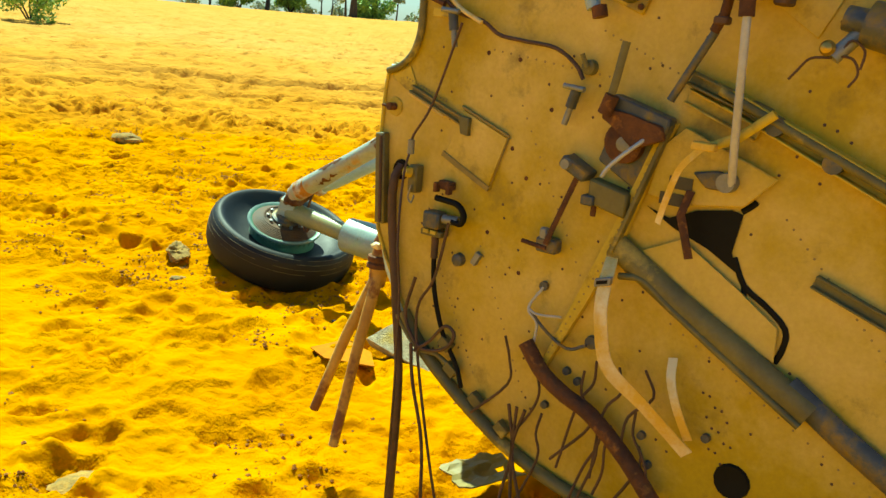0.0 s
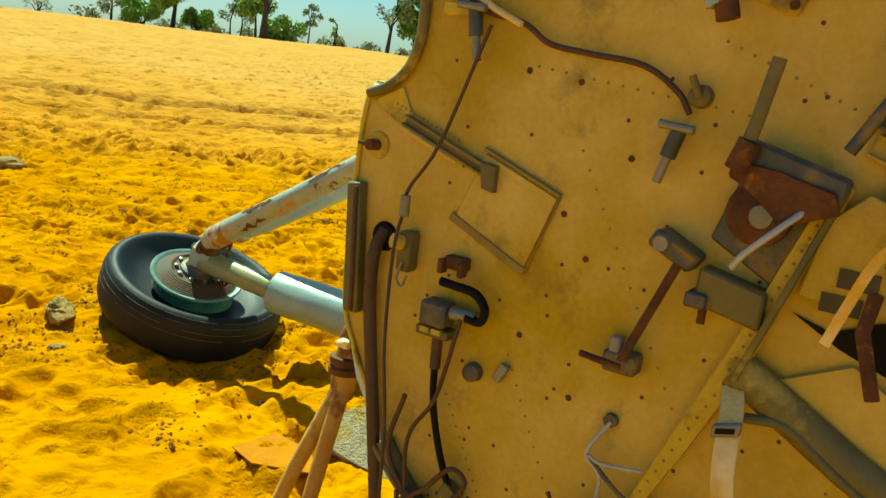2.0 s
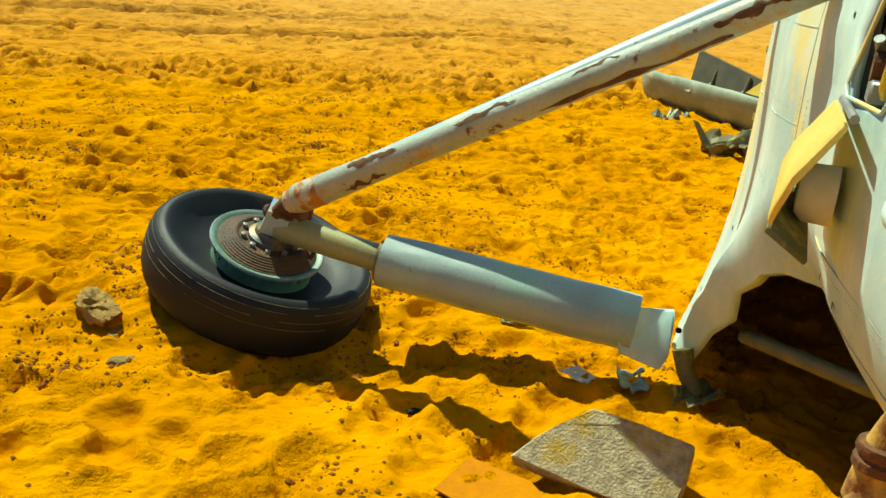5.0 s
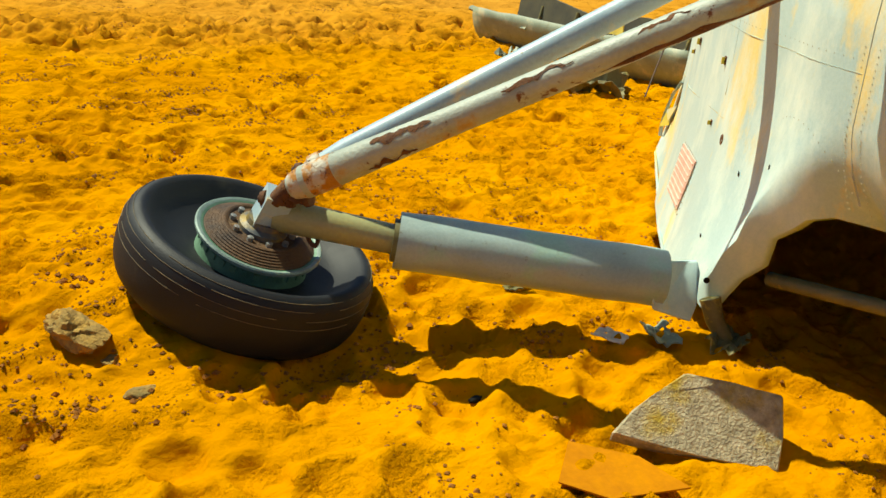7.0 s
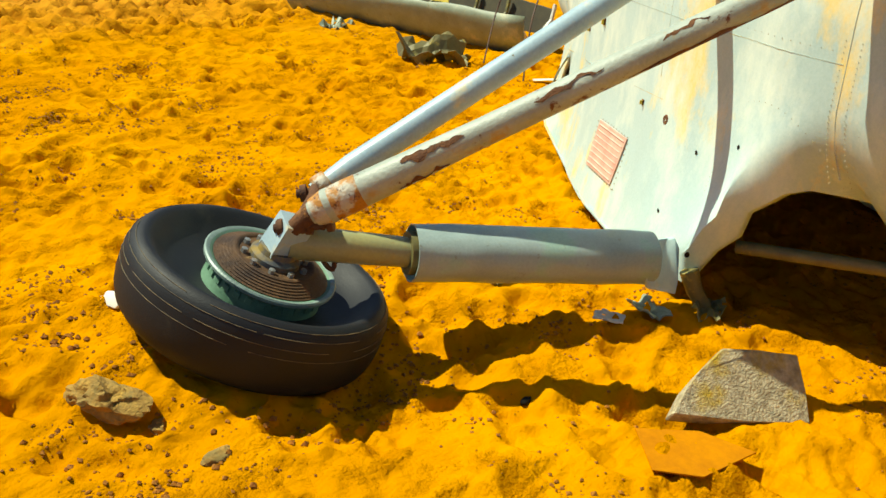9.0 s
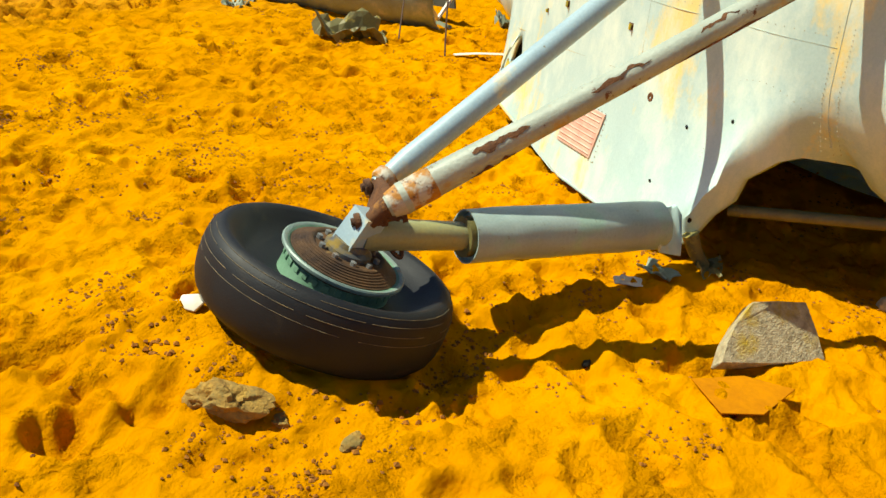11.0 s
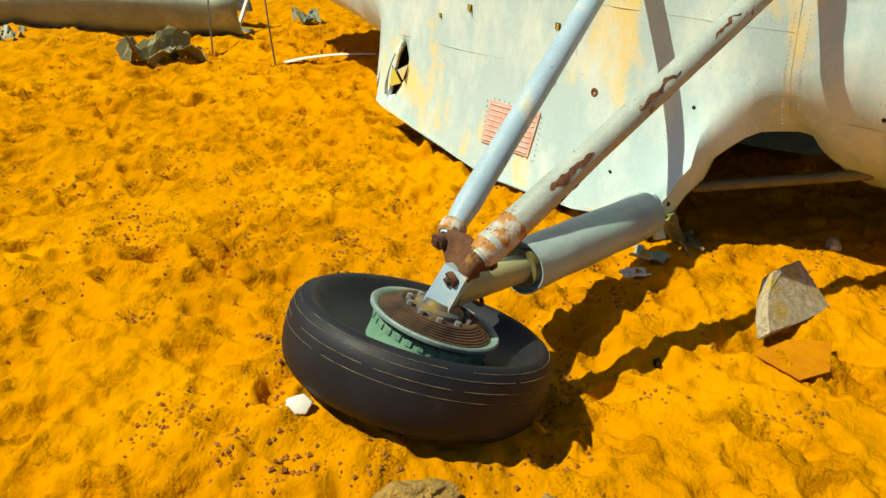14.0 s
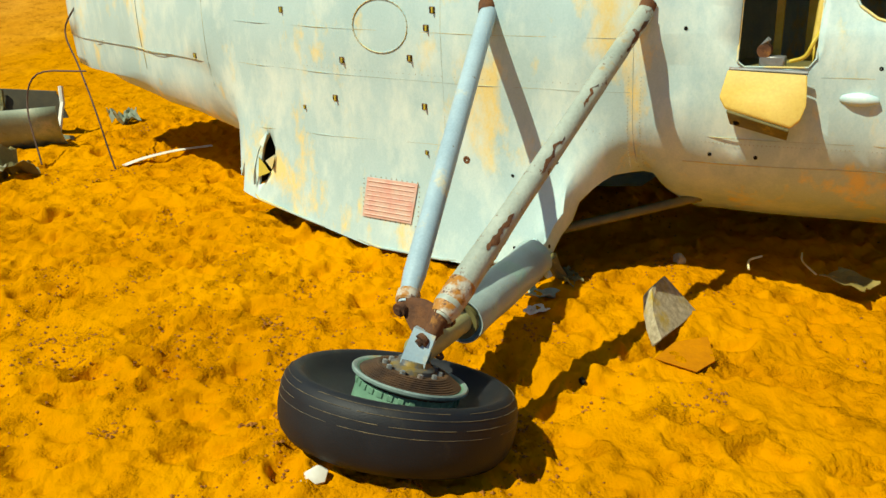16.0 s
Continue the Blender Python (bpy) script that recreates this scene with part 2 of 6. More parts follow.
# ---- ground ----
def lattice(x, y, seed):
    """Smooth noise between -1 and 1 over a lattice of unit cells."""
    xi, yi = np.floor(x).astype(np.int64), np.floor(y).astype(np.int64)
    xf, yf = x - xi, y - yi

    def h(i, j):
        n = (i * 374761393 + j * 668265263 + seed * 1442695041) & 0x7FFFFFFF
        n = ((n ^ (n >> 13)) * 1274126177) & 0x7FFFFFFF
        return ((n ^ (n >> 16)) & 0xFFFF) / 32767.5 - 1.0
    u, v = xf * xf * (3 - 2 * xf), yf * yf * (3 - 2 * yf)
    a = h(xi, yi) * (1 - u) + h(xi + 1, yi) * u
    b = h(xi, yi + 1) * (1 - u) + h(xi + 1, yi + 1) * u
    return a * (1 - v) + b * v


def step01(x):
    x = np.clip(x, 0, 1)
    return x * x * (3 - 2 * x)


def dune(x, y):
    """The broad shape of the sand: level round the wreck, rising to a low crest some forty metres off."""
    d = np.hypot(x, y)
    rise = 1.66 * step01((d - 9) / 36.0) - 2.2 * step01((d - 48) / 80.0)
    tilt = 0.030 * np.clip(y - 5.3, -2.6, 1.4) * np.exp(-((x + 1.0) / 2.2) ** 2)
    return -0.08 + tilt + rise + 0.10 * lattice(x / 5.0 + 3.3, y / 5.0, 5) * step01((d - 7) / 10)


def sand_height(x, y):
    """The trodden surface: swells, sharp-crested little drifts, and patches churned into lumps."""
    z = dune(x, y)
    wx, wy = 0.55 * lattice(x * 1.7, y * 1.7, 11), 0.55 * lattice(x * 1.7 + 9, y * 1.7, 12)
    d = np.hypot(x, y)
    near = 1 - 0.55 * step01((d - 22) / 20.0)
    rough = step01(0.35 + 1.5 * lattice(x * 0.8 + wx, y * 0.8, 8))
    calm = 1 - 0.6 * np.exp(-((x + 0.6) / 1.5) ** 2 - ((y - 4.5) / 1.2) ** 2)       # smoother sand round the wheel
    z = z + near * 0.026 * lattice(x * 2.1 + wx, y * 2.1 - wy, 1)
    u, v = 0.8 * x + 0.6 * y, -0.6 * x + 0.8 * y
    r = 1 - np.abs(lattice(u * 2.6 + 2.0 * wx, v * 4.6 + 2.0 * wy, 2))
    z = z + near * calm * 0.024 * (r * r - 0.4)
    z = z + near * calm * 0.011 * lattice(u * 5.1 + 2.4 * wy, v * 7.4 + 2.4 * wx, 6)
    r2 = 1 - np.abs(lattice(u * 7.5 - 2 * wx, v * 11.0 + 2 * wy, 3))
    fine, middle = 1 - step01((d - 7.0) / 4.0), 1 - step01((d - 11.0) / 9.0)
    z = z + middle * calm * (0.003 + 0.014 * rough) * (r2 * r2 - 0.4)
    z = z + fine * calm * (0.001 + 0.010 * rough) * lattice(x * 19.0 + 2 * wx, y * 19.0, 7)
    z = z + fine * calm * (0.001 + 0.008 * rough) * lattice(x * 37.0, y * 37.0 + 3 * wx, 9)
    return z


def axis_steps(lo, hi, step, far, ahead, behind, wide=0.15):
    """Grid lines: even from lo to hi, widening by the given factors beyond, faster once they are wide apart."""
    def run(p, way, grow):
        out, s = [], step
        while abs(p) < far:
            out.append(p)
            s *= grow if s < wide else 1.07
            p += way * s
        return out
    return np.array(run(lo - step, -1, behind)[::-1] + list(np.arange(lo, hi, step)) + run(hi, 1, ahead))


def trample(gx, gy, gz, xs, ys):
    """Footprints: flat-bottomed long pits with a steep edge and a pushed-up rim."""
    rng = np.random.RandomState(4)
    for k in range(5200):
        if k < 3600:
            px, py = rng.uniform(-7.0, 6.0), 1.8 + rng.uniform(0.0, 1.0) * 11.0
        else:
            py = rng.uniform(11.0, 32.0)
            px = rng.uniform(-0.62, 0.35) * py
        ang, ln, wd, dp = rng.uniform(0, math.pi), rng.uniform(0.10, 0.17), rng.uniform(0.05, 0.10), rng.uniform(0.008, 0.030)
        if py > 11:
            ln, wd, dp = ln * 1.5, wd * 1.5, dp * 1.7
        i0, i1 = np.searchsorted(xs, (px - 0.45, px + 0.45))
        j0, j1 = np.searchsorted(ys, (py - 0.45, py + 0.45))
        if i1 - i0 < 2 or j1 - j0 < 2:
            continue
        dx, dy = gx[i0:i1, j0:j1] - px, gy[i0:i1, j0:j1] - py
        u = (dx * math.cos(ang) + dy * math.sin(ang)) / ln
        v = (dy * math.cos(ang) - dx * math.sin(ang)) / (wd * (1 + 0.25 * np.sin(2.2 * u)))
        r = np.minimum(np.hypot(u, v), 3.0)
        gz[i0:i1, j0:j1] += dp * (0.5 * np.exp(-((r - 1.3) / 0.28) ** 2) - np.exp(-r ** (7 if py < 9 else 4)) * (1 + 0.3 * u))


def build_ground():
    xs, ys = axis_steps(-3.6, 2.4, 0.016, 700, 1.013, 1.013), axis_steps(2.0, 7.6, 0.016, 700, 1.0065, 1.05)
    gx, gy = np.meshgrid(xs, ys, indexing="ij")
    gz = sand_height(gx, gy)
    trample(gx, gy, gz, xs, ys)
    for cx, cy, rad, dz in HOLLOWS:
        gz += dz * np.exp(-((gx - cx) ** 2 + (gy - cy) ** 2) / rad ** 2)
    for a, b, w, depth in TRACKS:
        ax, ay = b[0] - a[0], b[1] - a[1]
        q = ((gx - a[0]) * ax + (gy - a[1]) * ay) / (ax * ax + ay * ay)
        dist = (gx - a[0]) * ay - (gy - a[1]) * ax
        dist = dist / math.hypot(ax, ay) + 0.12 * np.sin(q * 9)
        gz -= depth * (np.exp(-(dist / w) ** 2) - 0.6 * np.exp(-((np.abs(dist) - 1.8 * w) / w) ** 2)) * (q > -1) * (q < 2)
    nx, ny = len(xs), len(ys)
    verts = np.stack([gx, gy, gz], -1).reshape(-1, 3)
    i = np.arange((nx - 1) * ny).reshape(nx - 1, ny)[:, :-1].ravel()
    faces = np.stack([i, i + ny, i + ny + 1, i + 1], -1)
    me = bpy.data.meshes.new("ground")
    me.vertices.add(len(verts))
    me.vertices.foreach_set("co", verts.ravel())
    me.loops.add(faces.size)
    me.loops.foreach_set("vertex_index", faces.ravel())
    me.polygons.add(len(faces))
    me.polygons.foreach_set("loop_start", np.arange(0, faces.size, 4))
    me.update(calc_edges=True)
    me.shade_smooth()
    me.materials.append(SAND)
    tagged(new("ground", me), "trampled orange desert sand rising to a low dune crest", "sand", kind="structure")
    return xs, ys, gz


HOLLOWS = [(-1.32, 5.58, 0.42, 0.12), (-0.92, 4.93, 0.36, -0.045), (-0.62, 4.92, 0.30, -0.06), (0.25, 2.85, 0.45, -0.05), (0.5, 4.45, 0.3, 0.03)]
TRACKS = [((-6.3, 14.5), (-0.5, 15.6), 0.16, 0.09), ((-6.3, 15.0), (-0.5, 16.1), 0.14, 0.07), ((-6.8, 16.3), (-0.6, 17.5), 0.17, 0.09), ((-7.2, 17.0), (-0.6, 18.0), 0.16, 0.08)]
GRID_X, GRID_Y, GRID_Z = build_ground()

# ---- helpers for building ----
UP = Vector((0, 0, 1))
AX = Vector((0.6112, 0.7915, 0.0))       # along the fuselage, away from the bulkhead
OUT = Vector((-0.7915, 0.6112, 0.0))     # out of the fuselage's side
ORIGIN = Vector((-0.2, 2.87, 0.0))


def F(s, v, z):
    """A point given along the fuselage, out of its side, and up."""
    return ORIGIN + AX * s + OUT * v + Vector((0, 0, z))


def B(v, z, off=0.0):
    """A point on the bulkhead's face, off metres in front of it."""
    return F(-off, v, z)


def part(name, bm, mat, parent=None, label="", smooth=True):
    me = bpy.data.meshes.new(name)
    bmesh.ops.recalc_face_normals(bm, faces=bm.faces)
    bm.to_mesh(me)
    bm.free()
    if smooth:
        me.shade_smooth()
        me.set_sharp_from_angle(angle=radians(40))
    for m in (mat if isinstance(mat, (list, tuple)) else (mat,)):
        me.materials.append(m)
    ob = new(name, me)
    if parent:
        ob.parent = parent
    if label:
        ob["label"] = label
    return ob


def thing(name, label, category, group="", kind=""):
    return tagged(new(name), label, category, group, kind)


def basis(n, hint=Vector((0, 0, 1))):
    n = Vector(n).normalized()
    u = hint.cross(n)
    if u.length < 1e-4:
        u = Vector((1, 0, 0)).cross(n)
    u.normalize()
    return n, u, n.cross(u)


def add_rings(bm, rings, caps=True, closed=True):
    """Skins a list of rings of points."""
    vs = [[bm.verts.new(p) for p in ring] for ring in rings]
    k = len(vs[0])
    for a, b in zip(vs, vs[1:]):
        for i in range(k if closed else k - 1):
            j = (i + 1) % k
            bm.faces.new((a[i], a[j], b[j], b[i]))
    if caps and closed:
        bm.faces.new(vs[0][::-1])
        bm.faces.new(vs[-1])
    return vs


def add_tube(bm, pts, radii, seg=10, flat=1.0, hint=Vector((0, 0, 1)), caps=True):
    """A tube along points; flat squashes it along the hint."""
    pts = [Vector(p) for p in pts]
    if isinstance(radii, (int, float)):
        radii = [radii] * len(pts)
    rings = []
    for i, (p, r) in enumerate(zip(pts, radii)):
        d = pts[min(i + 1, len(pts) - 1)] - pts[max(i - 1, 0)]
        n, u, w = basis(d, hint)
        rings.append([p + u * r * math.cos(a) + w * r * flat * math.sin(a) for a in (2 * math.pi * k / seg for k in range(seg))])
    add_rings(bm, rings, caps)
    return bm


def tube(pts, radii, seg=10, flat=1.0, hint=Vector((0, 0, 1))):
    return add_tube(bmesh.new(), pts, radii, seg, flat, hint)


def smooth_path(pts, n=6):
    """A Catmull-Rom curve through points."""
    p = [Vector(q) for q in pts]
    p = [p[0] * 2 - p[1]] + p + [p[-1] * 2 - p[-2]]
    out = []
    for i in range(1, len(p) - 2):
        for k in range(n):
            t = k / n
            a, b, c, d = p[i - 1:i + 3]
            out.append(0.5 * (2 * b + (c - a) * t + (2 * a - 5 * b + 4 * c - d) * t * t + (3 * b - a - 3 * c + d) * t ** 3))
    return out + [p[-2]]


def add_lathe(bm, base, axis, profile, seg=40, caps=False):
    """Turns a profile of (height along the axis, radius) round it."""
    n, u, w = basis(axis)
    rings = [[Vector(base) + n * h + (u * math.cos(a) + w * math.sin(a)) * r for a in (2 * math.pi * k / seg for k in range(seg))]
             for h, r in profile]
    add_rings(bm, rings, caps)
    return bm


def lathe(base, axis, profile, seg=40, caps=False):
    return add_lathe(bmesh.new(), base, axis, profile, seg, caps)


def add_slab(bm, outline, thick, bevel=0.0):
    """A flat piece from an outline of points in one plane; thick is the vector to its other face."""
    a = [Vector(p) for p in outline]
    b = [p + Vector(thick) for p in a]
    va, vb = [bm.verts.new(p) for p in a], [bm.verts.new(p) for p in b]
    bm.faces.new(va)
    bm.faces.new(vb[::-1])
    for i in range(len(va)):
        j = (i + 1) % len(va)
        bm.faces.new((va[i], vb[i], vb[j], va[j]))
    if bevel:
        bmesh.ops.bevel(bm, geom=list(bm.edges), offset=bevel, segments=1, affect="EDGES")
    return bm


def slab(outline, thick, bevel=0.0):
    return add_slab(bmesh.new(), outline, thick, bevel)


def boxy(c, u, v, w, bevel=0.0):
    """A box round c with half-extents as three vectors."""
    c, u, v, w = Vector(c), Vector(u), Vector(v), Vector(w)
    return slab([c - u - v - w, c + u - v - w, c + u + v - w, c - u + v - w], w * 2, bevel)


def lump(c, size, seed, detail=3, rough=0.35, turn=0.0):
    """A broken stone."""
    bm = bmesh.new()
    bmesh.ops.create_icosphere(bm, subdivisions=detail, radius=1.0)
    rng = Vector((seed * 3.7, seed * 1.9, seed * 0.7))
    m = Matrix.Translation(c) @ Matrix.Rotation(turn, 4, "Z")
    for v in bm.verts:
        p = v.co.copy()
        k = 1 + rough * noise.noise(p * 1.3 + rng) + 0.5 * rough * noise.noise(p * 3.1 + rng) + 0.25 * rough * noise.noise(p * 7.0 + rng)
        v.co = m @ Vector((p.x * k * size[0], p.y * k * size[1], p.z * k * size[2]))
    return bm

# ---- the fuselage ----
def lerp_table(table, x):
    for (a, va), (b, vb) in zip(table, table[1:]):
        if x <= b:
            t = max(0.0, min(1.0, (x - a) / (b - a)))
            t = t * t * (3 - 2 * t)
            return va + (vb - va) * t
    return table[-1][1]


SIDE = [(0, 0.05), (1.0, 0.20), (1.7, 0.37), (2.3, 0.445), (3.2, 0.455), (3.9, 0.39), (4.4, 0.31), (5.2, 0.12), (6.4, -0.20), (7.6, -0.55)]
HEM = [(1.2, 0.52), (1.45, 0.47), (1.62, 0.34), (1.75, 0.10), (1.85, 0.03), (2.4, -0.03), (2.9, -0.05), (3.5, 0.02), (4.24, 0.12), (4.30, 0.30), (4.40, 0.42), (4.6, 0.50), (5.6, 0.56), (6.4, 0.62), (7.6, 0.88)]
MID = -1.22                                # the fuselage's centre line


def section(s):
    """Half a cross-section, from the top of the side down and under the belly."""
    w = lerp_table(SIDE, s)
    skirt = lerp_table([(1.2, 0.0), (1.5, 1.0), (4.25, 1.0), (4.5, 0.0)], s)
    aft = lerp_table([(4.3, 0.0), (4.7, 1.0)], s)
    hem = lerp_table(HEM, s)
    flare = lerp_table([(1.2, 0.0), (1.5, 0.12), (1.75, 0.17), (2.1, 0.14), (2.9, 0.09), (3.6, 0.07), (4.15, 0.10), (4.3, 0.05)], s)
    rounded = [(w - 0.005, 0.84), (w - 0.06, 0.68), (w - 0.14, 0.56), (w - 0.24, 0.45), (w - 0.38, 0.36), (w - 0.52, 0.28), (w - 0.66, 0.21), (w - 0.88, 0.16), (MID, 0.13)]
    low = [(w + flare * k * k, 0.84 + (hem - 0.84) * k) for k in (0.0, 0.2, 0.4, 0.6, 0.8, 1.0)] + [(w - 0.1, hem - 0.005), (w - 0.4, hem - 0.01), (MID, hem - 0.01)]
    tail = [(w - 0.01, 1.0), (w - 0.015, 0.9), (w - 0.02, 0.8), (w - 0.04, 0.72), (w - 0.07, hem + 0.10), (w - 0.11, hem + 0.04), (w - 0.17, hem), (w - 0.5, hem - 0.02), (MID, hem - 0.02)]
    body = []
    for (a, b), (c, d), (e, f) in zip(rounded, low, tail):
        p, q = a + (c - a) * skirt, b + (d - b) * skirt
        body.append((p + (e - p) * aft, q + (f - q) * aft))
    tw = lerp_table([(0.0, 0.14), (1.2, 0.03), (7.6, 0.02)], s)
    top = [(MID, 2.42), (w - 0.75, 2.36), (w - 0.38, 2.18), (w - 0.16, 1.9), (w - tw, 1.6), (w - 0.5 * tw, 1.46), (w, 1.32), (w + 0.004, 1.16), (w, 1.0)]
    return top + body


ARCH = [(1.20, 0.16), (1.25, 0.40), (1.31, 0.53), (1.45, 0.54), (1.57, 0.45), (1.65, 0.27), (1.72, 0.08), (1.78, 0.0)]
BEND = [(1.20, 0.0), (1.36, 0.13), (1.55, 0.13), (1.74, 0.0)]


def arched(s):
    """The section down to the skirt's hem, or to the edge of the open arch in front of the leg, where the skin curls in."""
    pts = section(s)
    if not 1.19 < s < 4.24:
        return pts
    zc = lerp_table(ARCH, s) if s < 1.78 else lerp_table(HEM, s)
    bend = lerp_table(BEND, s) if s < 1.78 else 0.0
    out = pts[:9]
    for k in range(9):
        z = 0.86 + (zc - 0.86) * min(k, 7) / 7
        v = out[-1][0] - 0.03
        if k < 8:
            for (v0, z0), (v1, z1) in zip(pts, pts[1:]):
                if z1 <= z <= z0:
                    v = v0 + (v1 - v0) * (z0 - z) / max(z0 - z1, 1e-6)
                    break
            v -= bend * max(0.0, 1 - (z - zc) / 0.22) ** 1.6
        out.append((v, z))
    return out


def side(s, z, off=0.0):
    """A point on the side's skin."""
    pts = section(s)
    for (v0, z0), (v1, z1) in zip(pts, pts[1:]):
        if z1 <= z <= z0:
            t = (z0 - z) / max(z0 - z1, 1e-6)
            return F(s, v0 + (v1 - v0) * t + off, z)
    return F(s, pts[-1][0] + off, z)


def cut_hole(bm, outline):
    """Cuts a convex hole, given along and up, through the side."""
    cs, cz = (sum(p[k] for p in outline) / len(outline) for k in (0, 1))
    reach = max(math.hypot(a - cs, b - cz) for a, b in outline) + 0.5

    def flat(co):
        d = co - ORIGIN
        return d.dot(AX), co.z, d.dot(OUT)
    edges = []
    for (a, b), (c, d) in zip(outline, outline[1:] + outline[:1]):
        n = AX * (d - b) - Vector((0, 0, 1)) * (c - a)
        if (cs - a) * (d - b) - (cz - b) * (c - a) > 0:
            n = -n
        edges.append((F(a, 0, b), n.normalized()))
    for co, n in edges:
        fs = []
        for f in bm.faces:
            q = flat(f.calc_center_median())
            if q[2] > -0.5 and math.hypot(q[0] - cs, q[1] - cz) < reach:
                fs.append(f)
        geom = list({e for f in fs for e in f.edges}) + list({v for f in fs for v in f.verts}) + fs
        bmesh.ops.bisect_plane(bm, geom=geom, plane_co=co, plane_no=n)
    gone = [f for f in bm.faces if flat(f.calc_center_median())[2] > -0.5 and all((f.calc_center_median() - co).dot(n) < 0 for co, n in edges)]
    bmesh.ops.delete(bm, geom=gone, context="FACES")


NOTCH = [(-0.06, 1.375), (0.06, 1.37), (0.16, 1.38), (0.25, 1.405), (0.33, 1.46), (0.38, 1.54), (0.40, 1.64)]   # rounded cut-out at the torn end


def build_fuselage():
    body = thing("fuselage", "wrecked helicopter fuselage, pale blue paint faded and patched, lying on sand", "aircraft wreck")
    stations = [0.0, 0.15, 0.3, 0.45, 0.6, 0.8, 1.0, 1.1, 1.16, 1.2, 1.25, 1.3, 1.35, 1.4, 1.45, 1.5, 1.55, 1.6, 1.64, 1.68, 1.72, 1.76, 1.82, 1.9, 2.05, 2.25, 2.5, 2.75, 3.0, 3.25, 3.5, 3.7, 3.85, 4.0, 4.1, 4.2, 4.27, 4.35, 4.45, 4.6, 4.8, 5.1, 5.5, 5.9, 6.4, 6.9, 7.3]
    bm = bmesh.new()
    rows = []
    for s in stations:
        row = []
        for v, z in arched(s):
            p = F(s, v, z)
            amp = 0.004 if s > 0.05 else 0
            if 0.75 < s < 1.25 and 0.7 < z < 1.2:
                amp = 0.035
            p += OUT * amp * noise.noise(Vector((s * 4, z * 5, 2)))
            row.append(bm.verts.new(p))
        rows.append(row)
    k = len(rows[0])
    for i, (a, b) in enumerate(zip(rows, rows[1:])):
        s = stations[i]
        for j in range(k - 1):
            if j >= 21 and 4.2 < s < 4.6:        # the belly is torn away here
                continue
            bm.faces.new((a[j], a[j + 1], b[j + 1], b[j]))
    cut_hole(bm, [(0.49, 1.70), (0.48, 1.22), (0.51, 1.175), (0.80, 1.172), (0.835, 1.20), (0.85, 1.70)])
    cut_hole(bm, NOTCH + [(0.40, 2.1), (-0.06, 2.1)])
    cut_hole(bm, [(3.905, 0.575), (3.855, 0.47), (3.865, 0.35), (3.95, 0.22), (4.03, 0.19), (4.00, 0.33), (3.99, 0.44)])
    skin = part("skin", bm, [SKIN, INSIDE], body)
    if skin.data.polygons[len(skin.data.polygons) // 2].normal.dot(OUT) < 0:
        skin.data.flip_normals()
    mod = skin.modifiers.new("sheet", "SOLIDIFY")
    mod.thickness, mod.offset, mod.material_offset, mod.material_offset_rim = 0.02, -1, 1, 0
    # the far side, plainer
    bm = bmesh.new()
    far = []
    for s in stations[::2]:
        far.append([bm.verts.new(F(s, 2 * MID - v, z)) for v, z in section(s)])
    for a, b in zip(far, far[1:]):
        for j in range(k - 1):
            bm.faces.new((a[j], b[j], b[j + 1], a[j + 1]))
    part("far_side", bm, SKIN, body)
    return body


BODY = build_fuselage()


def bulkhead_outline():
    left = [(-0.09, 1.75), (-0.092, 1.6), (-0.094, 1.50), (-0.085, 1.45), (-0.06, 1.405), (-0.02, 1.372), (0.03, 1.352), (0.038, 1.28), (0.045, 1.13), (0.046, 1.0), (0.04, 0.85),
            (0.0, 0.75), (-0.06, 0.65), (-0.12, 0.56), (-0.185, 0.46), (-0.25, 0.40), (-0.32, 0.355), (-0.47, 0.268), (-0.61, 0.205), (-0.83, 0.155), (MID, 0.13)]
    top = [(-0.32, 2.18), (-0.7, 2.36), (MID, 2.42)]
    right = [(2 * MID - v, z) for v, z in reversed(left[:-1])]
    return left + right + [(2 * MID - v, z) for v, z in top[:2]] + [(MID, 2.42)] + [top[1], top[0]]


def build_bulkhead():
    b = thing("bulkhead", "ochre-primed riveted bulkhead closing the torn end of the fuselage", "bulkhead")
    part("web", slab([B(v, z, 0.0) for v, z in bulkhead_outline()], AX * 0.02), OCHRE, b)
    return b


BULKHEAD = build_bulkhead()

# ---- the landing gear ----
HUB = Vector((-1.021, 5.369, 0.210))
AXLE = Vector((0.214, -0.283, 0.935)).normalized()

TYRE = Vector((-1.042, 5.421, 0.104))        # the tyre has slipped off its rim and lies flatter
TYRE_AXIS = Vector((0.252, -0.196, 0.948)).normalized()


